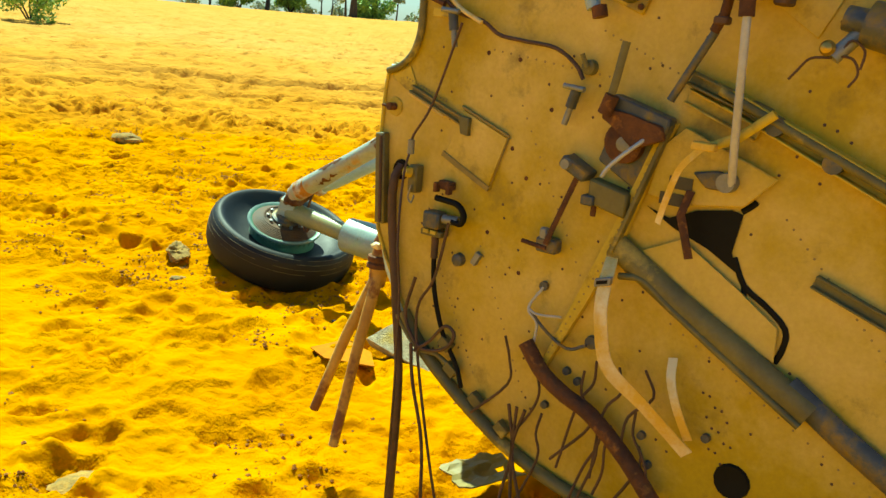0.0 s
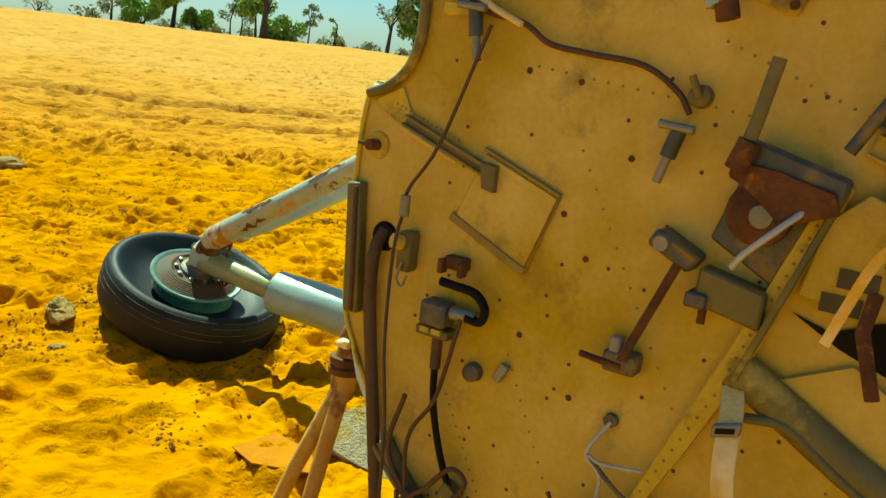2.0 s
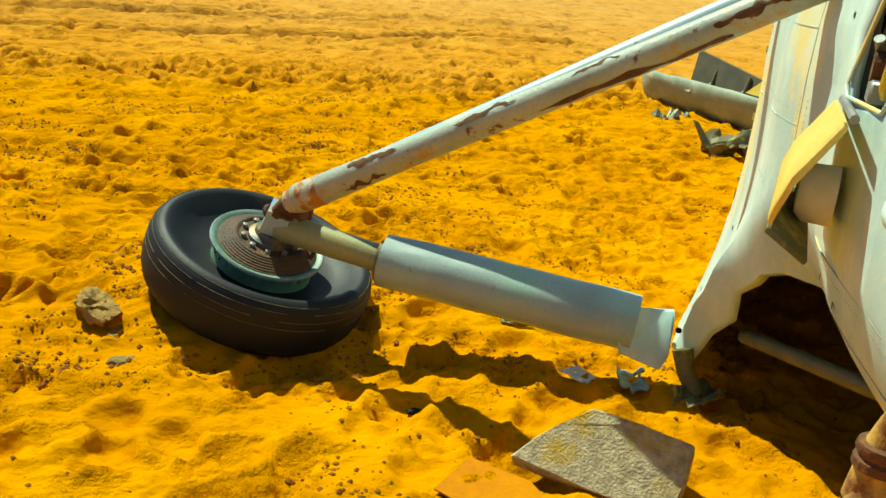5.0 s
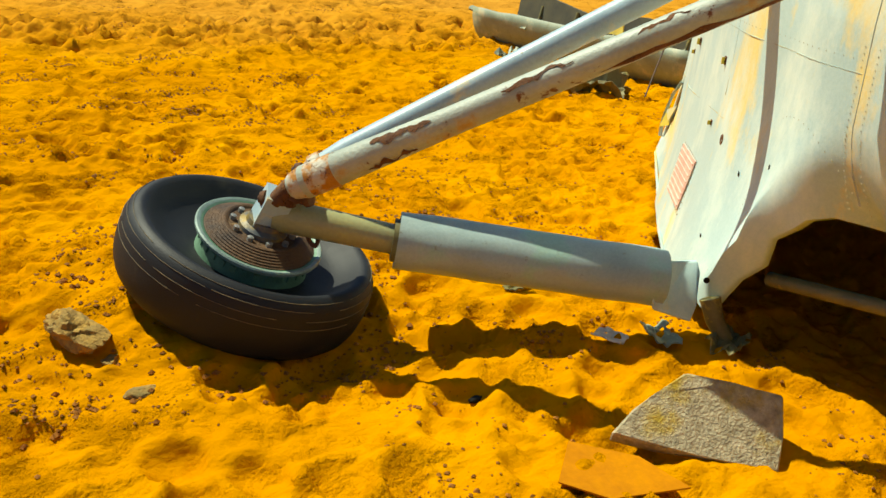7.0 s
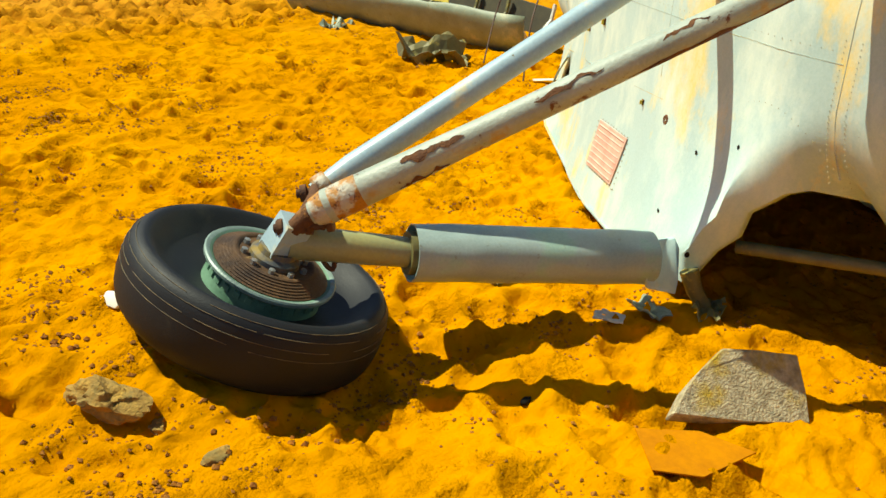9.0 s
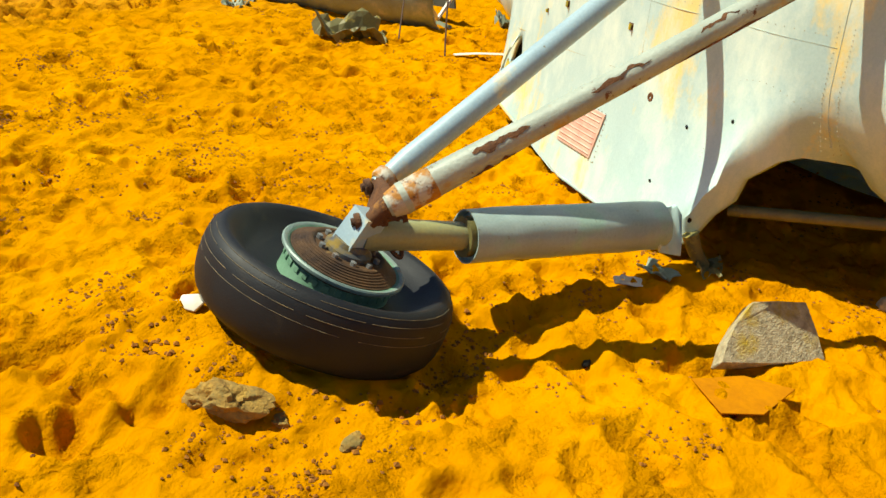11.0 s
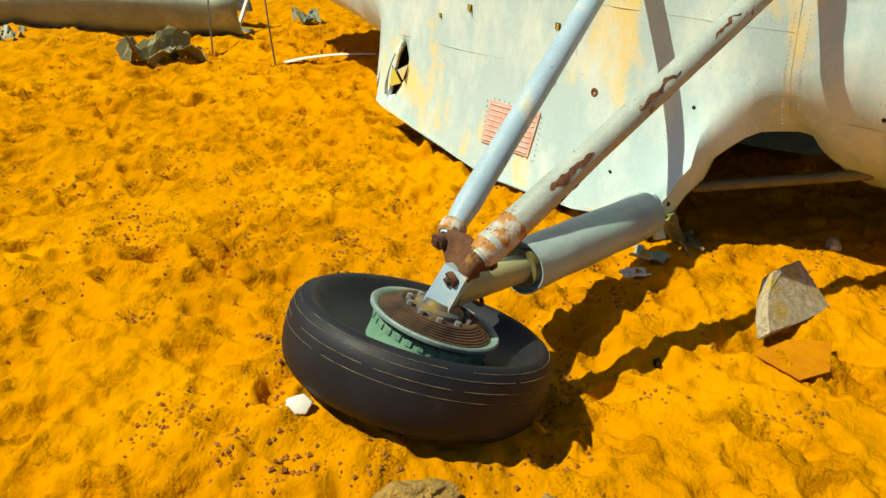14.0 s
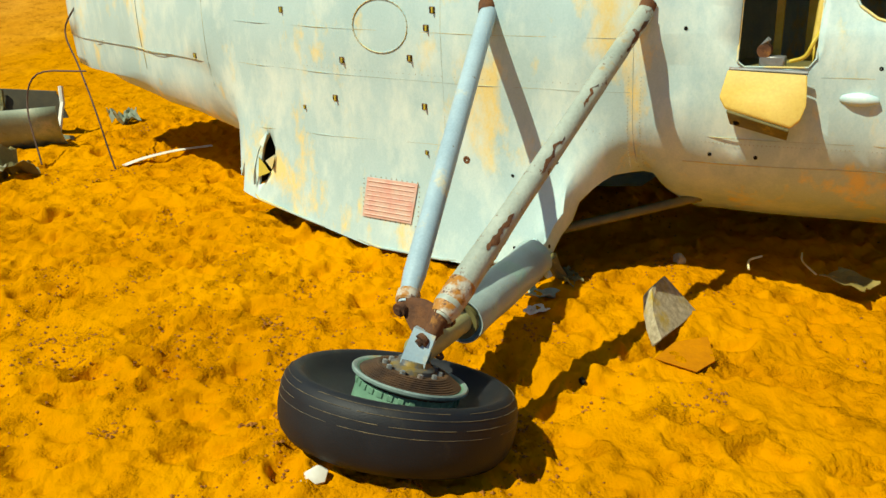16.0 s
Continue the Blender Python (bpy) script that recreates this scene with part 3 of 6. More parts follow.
def build_wheel():
    w = thing("aircraft_wheel", "aircraft wheel with collapsed black ribbed tyre, half sunk in sand", "wheel")
    prof = [(0.005, 0.19), (0.018, 0.245), (0.025, 0.29), (0.045, 0.335), (0.075, 0.372), (0.102, 0.398), (0.112, 0.415), (0.112, 0.430), (0.095, 0.453), (0.07, 0.467), (0.04, 0.474), (0.0, 0.477),
            (-0.04, 0.477), (-0.08, 0.472), (-0.115, 0.460), (-0.145, 0.435), (-0.155, 0.39), (-0.15, 0.34), (-0.13, 0.25), (-0.115, 0.25),
            (-0.13, 0.34), (-0.13, 0.39), (-0.11, 0.43), (-0.04, 0.45), (0.04, 0.45), (0.072, 0.44), (0.09, 0.42), (0.06, 0.38), (0.03, 0.345), (0.01, 0.29), (0.0, 0.245), (-0.01, 0.19), (0.005, 0.19)]
    bm = lathe(TYRE, TYRE_AXIS, prof, 72)
    part("tyre", bm, RUBBER, w)
    rim = lathe(HUB, AXLE, [(-0.20, 0.10), (-0.20, 0.24), (-0.14, 0.215), (-0.02, 0.205), (-0.012, 0.228), (0.0, 0.23), (0.004, 0.222), (-0.01, 0.19), (-0.03, 0.18), (-0.03, 0.05)], 56)
    part("rim", rim, GREEN, w, "green-painted wheel rim with a grey flange")
    prof = [(-0.03, 0.206)]
    for k in range(7):
        r, h = 0.204 - 0.0095 * k, -0.002 + 0.0058 * k
        prof += [(h, r + 0.001), (h + 0.003, r + 0.003), (h + 0.0048, r - 0.002), (h + 0.005, r - 0.007)]
    drum = lathe(HUB, AXLE, prof + [(0.036, 0.132), (0.030, 0.126), (0.030, 0.09), (0.050, 0.07), (0.07, 0.03), (0.07, 0.0)], 48)
    part("brake_drum", drum, DRUM, w, "rusted brake drum")
    return w


WHEEL = build_wheel()


def build_leg():
    g = thing("landing_gear_leg", "grey-green shock strut leg between the wheel and the fuselage", "landing gear")
    a, b = Vector((-0.585, 5.122, 0.229)), Vector((0.278, 4.652, 0.132))
    d = (b - a).normalized()
    part("piston", tube([Vector((-0.98, 5.335, 0.30)), a + d * 0.05], [0.062, 0.055], 20), PISTON, g)
    # the sleeve: a dented sheet fairing, rounded below, creased along its top and buckled near the fuselage
    b = b + Vector((0.02, -0.01, 0.018))
    n, u, w = basis(d)
    rings = []
    for i in range(41):
        t = i / 40
        ring = []
        for k in range(40):
            q = 2 * math.pi * k / 40
            r = 0.104 + 0.003 * t
            r *= 1.0 + 0.07 * max(0.0, math.cos(q - 1.25)) ** 8 - 0.05 * max(0.0, math.cos(q - 2.2)) ** 3
            r -= 0.016 * max(0.0, math.cos(q - 0.4)) ** 4 * math.exp(-((t - 0.66) / 0.10) ** 2)
            r += 0.004 * noise.noise(Vector((t * 7, math.cos(q) * 2, math.sin(q) * 2)))
            ring.append(a.lerp(b, t) + (u * math.cos(q) + w * math.sin(q)) * r)
        rings.append(ring)
    bm = bmesh.new()
    c = a.lerp(b, 0.03)
    inner = [[c + (p - a) * 0.93 for p in rings[0]], [a + (p - a) * 0.95 for p in rings[0]]]
    add_rings(bm, inner + rings)
    part("sleeve", bm, SLEEVE, g)
    s1a, s1b = Vector((-0.84, 5.37, 0.44)), F(2.14, 0.40, 1.43)
    s2a, s2b = Vector((-0.955, 5.24, 0.425)), F(1.295, 0.27, 1.43)
    part("rear_brace", tube([s1a, s1a.lerp(s1b, 0.08), s1b], [0.034, 0.049, 0.049], 20), STRUT, g)
    part("front_brace", tube([s2a, s2a.lerp(s2b, 0.03), s2a.lerp(s2b, 0.15), s2a.lerp(s2b, 0.3), s2b], [0.040, 0.060, 0.056, 0.049, 0.046], 20), RUSTY, g)
    for a, b, r, q in ((s1a, s1b, 0.050, 0.03), (s2a, s2b, 0.0600, 0.09)):
        part("rusted_end", tube([a.lerp(b, 0.005), a.lerp(b, 0.3 * q), a.lerp(b, 0.5 * q), a.lerp(b, q), a.lerp(b, q + 0.002)], [r * 0.8, r * 0.98, r * 1.0, r, r * 0.95], 20), RUSTEND, g, "rust-eaten end of the brace")
    return g


LEG = build_leg()


def build_slab():
    t = thing("concrete_slab", "broken rough grey concrete slab tilted in the sand", "concrete block")
    bm = slab([(-0.355, 4.125, -0.055), (-0.27, 4.135, 0.005), (-0.20, 4.125, 0.05), (-0.105, 4.105, 0.115), (0.03, 4.03, 0.09), (0.17, 3.945, 0.062), (0.11, 3.87, -0.03), (0.03, 3.805, -0.095), (-0.15, 3.955, -0.08)], (0.03, 0.035, -0.055), 0.007)
    part("block", bm, CONCRETE, t)


build_slab()

# ---- what belongs to the fuselage's side ----
def side_strip(name, a, b, width, mat, off=0.003, n=14, label=""):
    """A flat lap strip on the skin from a to b, each given along and up."""
    bm = bmesh.new()
    d = Vector((b[0] - a[0], b[1] - a[1])).normalized()
    px, pz = -d.y * width / 2, d.x * width / 2
    rows = []
    for k in range(n + 1):
        s, z = a[0] + (b[0] - a[0]) * k / n, a[1] + (b[1] - a[1]) * k / n
        p, q = side(s + px, z + pz), side(s - px, z - pz)
        rows.append([p - OUT * 0.004, p + OUT * off, q + OUT * off, q - OUT * 0.004])
    add_rings(bm, rows)
    return part(name, bm, mat, BODY, label)


for z in (1.02, 1.30):
    side_strip("lap_seam", (1.35, z), (4.2, z + 0.01), 0.0022, SEAM, 0.0008, n=40)
side_strip("lap_seam", (2.35, 0.66), (4.0, 0.60), 0.0022, SEAM, 0.0008, n=30)
side_strip("lap_seam", (4.6, 1.0), (6.6, 1.02), 0.0022, SEAM, 0.0008, n=20)
for s, z0, z1 in ((2.42, 0.75, 1.58), (1.33, 0.62, 1.58), (4.55, 0.75, 1.58), (5.6, 0.85, 1.58)):
    side_strip("frame_seam", (s, z0), (s + 0.02, z1), 0.0022, SEAM, 0.0008, n=20)
side_strip("lap_seam", (0.02, 0.80), (1.25, 0.80), 0.0022, SEAM, 0.0008, n=20)
side_strip("lap_seam", (0.02, 1.13), (0.45, 1.13), 0.0022, SEAM, 0.0008, n=8)
side_strip("lap_seam", (0.05, 0.66), (1.1, 0.64), 0.006, SEAM, n=16)


def rivets(name, places, r, parent, mat):
    """Rows of rivet heads as one mesh; each place is a point and the way it faces."""
    bm = bmesh.new()
    for p, n in places:
        n, u, w = basis(n)
        ring = [bm.verts.new(p + (u * math.cos(a) + w * math.sin(a)) * r) for a in (math.pi * k / 3 for k in range(6))]
        top = bm.verts.new(p + n * r * 0.6)
        for i in range(6):
            bm.faces.new((ring[i], ring[(i + 1) % 6], top))
    return tagged(part(name, bm, mat, parent), kind="stuff")


places = []
for k in range(60):
    places.append((side(1.40 + k * 0.045, 1.06), OUT))
    places.append((side(0.05 + k * 0.02, 0.77), OUT))
for k in range(26):
    a = math.pi * k / 25
    places.append((side(1.62 - 0.33 * math.cos(a) * 0.9, 0.56 + 0.26 * math.sin(a)), OUT))
    places.append((side(1.36, 0.60 + 0.02 * k), OUT))
    places.append((side(1.30, 0.60 + 0.02 * k), OUT))
    places.append((side(1.84, 0.12 + 0.02 * k), OUT))
rivets("rivets", places, 0.003, BODY, PAINTED_RIVET)


def socket(s, z, size):
    """A torn fastening: a small dark square with a bent tab."""
    c = side(s, z)
    up, al = Vector((0, 0, 1)), AX
    a = part("fastening", boxy(c + OUT * 0.002, al * size, up * size, OUT * 0.003, 0.001), RUST, BODY)
    part("hole", boxy(c + OUT * 0.007 + al * size * 0.1, al * size * 0.5, up * size * 0.55, OUT * 0.003), BLACK, a)
    part("tab", boxy(c + OUT * 0.014 - al * size * 0.5, al * size * 0.22, up * size * 0.8, OUT * 0.006), YELLOW, a)


for s, z in ((3.24, 0.876), (2.56, 0.875), (3.16, 1.117), (2.65, 1.154), (3.69, 1.40), (4.75, 1.03), (3.53, 0.79), (2.55, 0.60), (2.53, 1.33), (2.49, 1.43), (6.1, 1.13)):
    socket(s, z, 0.012 if z < 0.8 else 0.018)
part("drain_hole", lathe(side(2.27, 0.585, -0.002), OUT, [(0.0, 0.0), (0.003, 0.010), (0.005, 0.020), (0.0, 0.025)], 16), RUST, BODY)
for s, z in ((1.98, 0.52), (1.72, 0.62), (2.08, 0.22), (1.92, 0.12), (0.95, 0.70), (0.72, 0.70), (0.30, 1.02), (0.20, 1.18), (1.10, 1.35)):
    part("punched_hole", lathe(side(s, z, 0.0), OUT, [(0.001, 0.0), (0.003, 0.007), (0.002, 0.011)], 8), BLACK, BODY)

# the faded red louvre panel
louvre = part("louvre_panel", slab([side(s, z, 0.002) for s, z in ((2.61, 0.40), (3.00, 0.395), (3.035, 0.14), (2.65, 0.147))], OUT * 0.006), REDPATCH, BODY, "faded red louvred panel")
for k in range(8):
    t = (k + 0.5) / 8
    a, b = (2.63 + 0.035 * t, 0.395 - 0.245 * t), (2.985 + 0.035 * t, 0.39 - 0.245 * t)
    part("slat", tube([side(*a, 0.008), side(*b, 0.008)], 0.007, 6, 0.5), REDPATCH, louvre)
rivets("rivets", [(side(2.615 + 0.04 * k, z, 0.004), OUT) for k in range(10) for z in (0.405, 0.135)] +
       [(side(s, 0.14 + 0.03 * k, 0.004), OUT) for k in range(9) for s in (2.60, 3.03)], 0.0045, BODY, RIVET)
# the round inspection cover
ring = [side(2.86 + 0.20 * math.cos(a), 1.33 + 0.155 * math.sin(a), 0.002) for a in (2 * math.pi * k / 30 for k in range(31))]
part("inspection_cover_ring", tube(ring, 0.004, 6), SEAM, BODY)
rivets("rivets", [(p + OUT * 0.002, OUT) for p in ring], 0.005, BODY, RIVET)
# the blister by the window
bm = lump(Vector((0, 0, 0)), (1, 1, 1), 1, 2, 0.0)
for q in bm.verts:
    p = q.co.copy()
    q.co = side(0.28, 1.03) + AX * p.x * 0.10 + Vector((0, 0, p.z * 0.034)) + OUT * max(p.y, -0.1) * 0.035
part("blister", bm, SKIN, BODY, "small teardrop blister fairing")


def window_frame(name, outline, r):
    pts = [side(s, z, 0.003) for s, z in outline]
    return part(name, tube(pts, r * 0.7, 8), PRIMER, BODY)


window_frame("window_frame", [(0.49, 1.70), (0.48, 1.22), (0.51, 1.175), (0.80, 1.172), (0.835, 1.20), (0.85, 1.70)], 0.008)
window_frame("notch_lip", [(0.02, 1.372)] + NOTCH[1:], 0.010)
# what shows inside the window
for s, v in ((0.74, -0.20), (0.60, -0.28), (0.52, -0.18)):
    part("inner_post", boxy(F(s, v, 1.45), AX * 0.02, OUT * 0.01, Vector((0.0, 0, 0.45)), 0.003), OCHRE, BODY)
part("inner_shelf", boxy(F(0.66, -0.02, 1.155), AX * 0.22, OUT * 0.12, Vector((0, 0, 0.012)), 0.003), OLIVE, BODY)
mech = thing("window_latch_gear", "rusty lever mechanism lying in the open window", "mechanism")
part("body", boxy(F(0.68, 0.13, 1.20), AX * 0.06, OUT * 0.03, Vector((0, 0, 0.025)), 0.006), STEEL, mech)
part("wheel", lathe(F(0.72, 0.14, 1.25), OUT, [(-0.02, 0.0), (-0.02, 0.035), (0.02, 0.035), (0.02, 0.0)], 14), RUST, mech)
part("lever", tube([F(0.70, 0.13, 1.22), F(0.73, 0.15, 1.28), F(0.70, 0.16, 1.31)], 0.012, 8), STEEL, mech)
part("hose", tube(smooth_path([F(0.60, 0.13, 1.20), F(0.53, 0.14, 1.23), F(0.50, 0.13, 1.30), F(0.48, 0.06, 1.36)]), 0.010, 8), YELLOW, mech, "yellow hose")

# the panel that hangs out of the window
flap = thing("hanging_flap", "pale yellow padded flap hanging open from the window sill", "flap")
bm = slab([F(0.875, 0.21, 1.160), F(0.50, 0.195, 1.155), F(0.475, 0.275, 1.03), F(0.49, 0.295, 0.96), F(0.53, 0.300, 0.92), F(0.85, 0.300, 0.99), F(0.885, 0.285, 1.04)], (OUT * -0.01 - Vector((0, 0, 0.018))), 0.006)
part("face", bm, PAD, flap)
bm = slab([F(0.535, 0.295, 0.905), F(0.84, 0.295, 0.978), F(0.84, 0.215, 0.90), F(0.56, 0.20, 0.84)], AX * 0.0 + OUT * 0.006 - Vector((0, 0, 0.014)), 0.003)
part("underside", bm, OLIVE, flap, "dark olive back of the flap")
part("hinge", tube([F(0.87, 0.195, 1.16), F(0.50, 0.18, 1.158)], 0.010, 8), STEEL, flap)
part("cushion", lathe(F(0.70, 0.20, 0.96), OUT, [(-0.03, 0.07), (0.03, 0.068), (0.05, 0.05), (0.055, 0.0)], 16), WHITE, flap)
part("stay", boxy(F(0.80, 0.23, 0.94), AX * 0.015, OUT * 0.025, Vector((0, 0, 0.05)), 0.006), BLACK, flap)

# inside the torn belly
part("belly_tube", tube([F(1.72, 0.30, 0.20), F(1.1, -0.25, 0.33)], 0.028, 12), OLIVE, BODY)
for s in (0.5, 1.2, 1.9, 2.6, 3.3, 4.0, 5.0, 6.0):
    pts = [side(s, z, -0.035) for z in (1.55, 1.3, 1.0, 0.8, 0.65)]
    part("inner_frame", tube(pts, 0.018, 6), OCHRE, BODY)
# crumpled edge and tip of the skirt
for tri, mat in ((((3.915, 0.585), (3.985, 0.50), (3.925, 0.475)), SKIN), (((3.85, 0.43), (3.865, 0.33), (3.905, 0.39)), SKIN), (((3.90, 0.30), (3.99, 0.40), (3.97, 0.27)), YELLOW)):
    part("torn_flap", slab([side(s, z, 0.004 + 0.02 * k) for k, (s, z) in enumerate(tri)], OUT * 0.004), mat, BODY)
part("torn_lip", tube(smooth_path([side(3.92, 0.56, 0.006), side(3.98, 0.46, 0.03), side(4.02, 0.32, 0.035), side(4.04, 0.20, 0.012)]), [0.012] * 19, 6, 0.35), SKIN, BODY)
part("skirt_hem", tube([side(s, lerp_table(HEM, s) + 0.006, 0.002) for s in (1.8, 2.0, 2.4, 2.9, 3.5, 4.0, 4.28)], 0.008, 8), SEAM, BODY)
# wires at the tail
wires = thing("tail_wires", "thin brown wires trailing from the torn tail end", "wires")
for q in ([F(7.0, -0.40, 1.30), F(7.15, -0.33, 1.05), F(6.9, -0.24, 0.75), F(6.5, -0.05, 0.45), F(6.3, 0.02, 0.10), F(6.2, 0.05, -0.08)],
          [F(6.6, -0.10, 0.75), F(7.2, 0.0, 0.70), F(7.3, 0.1, 0.40), F(7.0, 0.25, -0.07)]):
    part("wire", tube(smooth_path(q, 5), 0.008, 6), WIRE, wires)

# ---- what is mounted on the bulkhead ----

LAT = -OUT                                  # along the bulkhead, towards its far side
FRONT = -AX


def bar(name, pts, r, mat, parent=None, off=0.03, seg=10, flat=1.0, soft=0, label=""):
    """A round bar, hose or wire along points of the bulkhead (across, up[, off])."""
    p = [B(q[0], q[1], q[2] if len(q) > 2 else off) for q in pts]
    if soft:
        p = smooth_path(p, soft)
    return part(name, tube(p, r, seg, flat, FRONT), mat, parent or BULKHEAD, label)


def plate(name, pts, mat, parent=None, off=0.0, thick=0.01, bevel=0.002, label=""):
    return part(name, slab([B(v, z, off) for v, z in pts], FRONT * thick, bevel), mat, parent or BULKHEAD, label)


def strip(name, a, b, w, mat, parent=None, off=0.0, thick=0.012, label=""):
    d = Vector((b[0] - a[0], b[1] - a[1])).normalized()
    n = Vector((-d.y, d.x)) * w / 2
    return plate(name, [(a[0] + n.x, a[1] + n.y), (b[0] + n.x, b[1] + n.y), (b[0] - n.x, b[1] - n.y), (a[0] - n.x, a[1] - n.y)], mat, parent, off, thick, label=label)


def knob(name, v, z, off, prof, mat, parent=None, seg=16, way=FRONT, label=""):
    return part(name, lathe(B(v, z, off), way, prof, seg), mat, parent or BULKHEAD, label)


def channel(name, a, b, w, h, mat, parent=None, off=0.0):
    """A pressed channel: a strip with two raised lips."""
    s = strip(name, a, b, w, mat, parent, off, 0.006)
    d = Vector((b[0] - a[0], b[1] - a[1])).normalized()
    n = Vector((-d.y, d.x)) * (w / 2 - 0.003)
    for k in (1, -1):
        strip("lip", (a[0] + n.x * k, a[1] + n.y * k), (b[0] + n.x * k, b[1] + n.y * k), 0.006, mat, s, off + 0.006, h)
    return s


# rim: flange round the edge, the side angle and the notch's rolled lip
bar("rolled_lip", [(-0.096, 1.75), (-0.098, 1.6), (-0.098, 1.50), (-0.088, 1.45), (-0.063, 1.403), (-0.022, 1.370), (0.028, 1.350)], 0.012, OLIVE, off=0.01, soft=4)
bar("edge_flange", [(0.032, 1.345), (0.042, 1.28), (0.048, 1.13), (0.049, 1.0), (0.042, 0.85), (0.0, 0.75), (-0.06, 0.65), (-0.12, 0.56)], 0.006, YELLOW, off=0.004, soft=3)
bar("bottom_flange", [(-0.12, 0.56), (-0.20, 0.465), (-0.33, 0.37), (-0.48, 0.285), (-0.62, 0.225), (-0.84, 0.175), (MID, 0.15), (-1.6, 0.175)], 0.022, OLIVE, off=0.012, soft=4)
plate("side_angle", [(0.052, 1.145), (0.012, 1.150), (-0.012, 0.845), (0.03, 0.842)], OLIVE, off=0.0, thick=0.03, bevel=0.004, label="dull olive edge angle")
bar("angle_bead", [(0.022, 1.14), (0.004, 0.85)], 0.006, WIRE, off=0.032)
k = knob("round_pad", -0.005, 1.237, 0.0, [(0.0, 0.032), (0.005, 0.030), (0.005, 0.0)], YELLOW, label="round pad with a rusty bolt")
bar("bolt", [(-0.005, 1.237, 0.0), (0.0, 1.238, 0.03)], 0.013, RUST, k)
bar("pin", [(-0.01, 1.237, 0.02), (0.035, 1.239, 0.02)], 0.005, RUST, k)
# rib below the notch
plate("gusset", [(0.02, 1.335), (-0.06, 1.375), (-0.10, 1.30), (-0.07, 1.285)], YELLOW, off=0.001, thick=0.004)
channel("upper_rib", (-0.077, 1.305), (-0.305, 1.222), 0.026, 0.014, RAIL, off=0.001)
bar("rib_edge", [(-0.075, 1.288), (-0.225, 1.232)], 0.004, PAD, off=0.022, flat=0.5)
plate("rib_clip", [(-0.285, 1.245), (-0.325, 1.24), (-0.325, 1.185), (-0.295, 1.19)], OLIVE, off=0.001, thick=0.022)
# access hatch
h = plate("access_hatch", [(-0.288, 1.262), (-0.463, 1.198), (-0.410, 1.040), (-0.230, 1.112)], OCHRE, off=0.001, thick=0.006)
strip("hatch_rail", (-0.285, 1.272), (-0.470, 1.204), 0.008, RAIL, h, 0.002, 0.010)
strip("hatch_rail", (-0.222, 1.118), (-0.413, 1.034), 0.018, RAIL, h, 0.002, 0.009)
strip("hatch_edge", (-0.470, 1.204), (-0.413, 1.034), 0.004, RAIL, h, 0.002, 0.006)
# cables
bar("cable", [(-0.177, 1.60), (-0.247, 1.549), (-0.342, 1.530), (-0.406, 1.495), (-0.493, 1.484), (-0.602, 1.473), (-0.672, 1.434), (-0.701, 1.397)], 0.006, WIRE, off=0.02, soft=5, label="brown sheathed cable")
bar("cable", [(-0.20, 1.62), (-0.255, 1.565), (-0.345, 1.525)], 0.007, WEBBING, off=0.03, soft=4, label="pale taped cable")
bar("thin_wire", [(-0.288, 1.519), (-0.201, 1.272), (-0.142, 1.165, 0.06), (-0.142, 1.12, 0.07), (-0.147, 1.03, 0.10), (-0.178, 0.84, 0.14), (-0.202, 0.65, 0.14), (-0.21, 0.35, 0.14), (-0.20, 0.0, 0.13), (-0.20, -0.12, 0.13)], 0.004, WIRE, off=0.05, soft=5)
bar("wire_joint", [(-0.142, 1.150), (-0.142, 1.105)], 0.011, STEEL, off=0.068)
bar("drain_hose", [(-0.050, 1.05, 0.0), (-0.043, 1.00), (-0.044, 0.89), (-0.070, 0.72), (-0.092, 0.585), (-0.130, 0.30), (-0.13, -0.14)], 0.015, WIRE, off=0.025, soft=5, label="dark brown hanging hose")
knob("hose_grommet", -0.05, 1.035, 0.0, [(0.0, 0.035), (0.008, 0.03), (0.008, 0.0)], BLACK)
bar("hanging_wire", [(-0.30, 0.92), (-0.26, 0.72), (-0.20, 0.60), (-0.22, 0.42), (-0.30, 0.10), (-0.36, -0.10)], 0.005, WIRE, off=0.04, soft=5)
bar("hanging_wire", [(-0.24, 0.86), (-0.25, 0.70), (-0.30, 0.55), (-0.37, 0.45), (-0.40, 0.38)], 0.008, BLACK, off=0.03, soft=5)
bar("looped_wire", [(-0.18, 0.70), (-0.15, 0.56), (-0.22, 0.47), (-0.32, 0.49), (-0.36, 0.55), (-0.32, 0.57), (-0.26, 0.50), (-0.20, 0.45)], 0.006, WIRE, off=0.04, soft=5)
bar("looped_wire", [(-0.10, 0.55), (-0.2, 0.46), (-0.29, 0.46), (-0.38, 0.42)], 0.008, OLIVE, off=0.03, soft=5)
bar("looped_wire", [(-0.2, 0.48), (-0.22, 0.35), (-0.28, 0.15), (-0.30, -0.10)], 0.006, WIRE, off=0.06, soft=5)
for v, z in ((-0.33, 0.44), (-0.44, 0.37), (-0.55, 0.31), (-0.30, 0.52)):
    strip("flange_clip", (v, z), (v - 0.04, z - 0.025), 0.035, OLIVE, None, 0.01, 0.03)
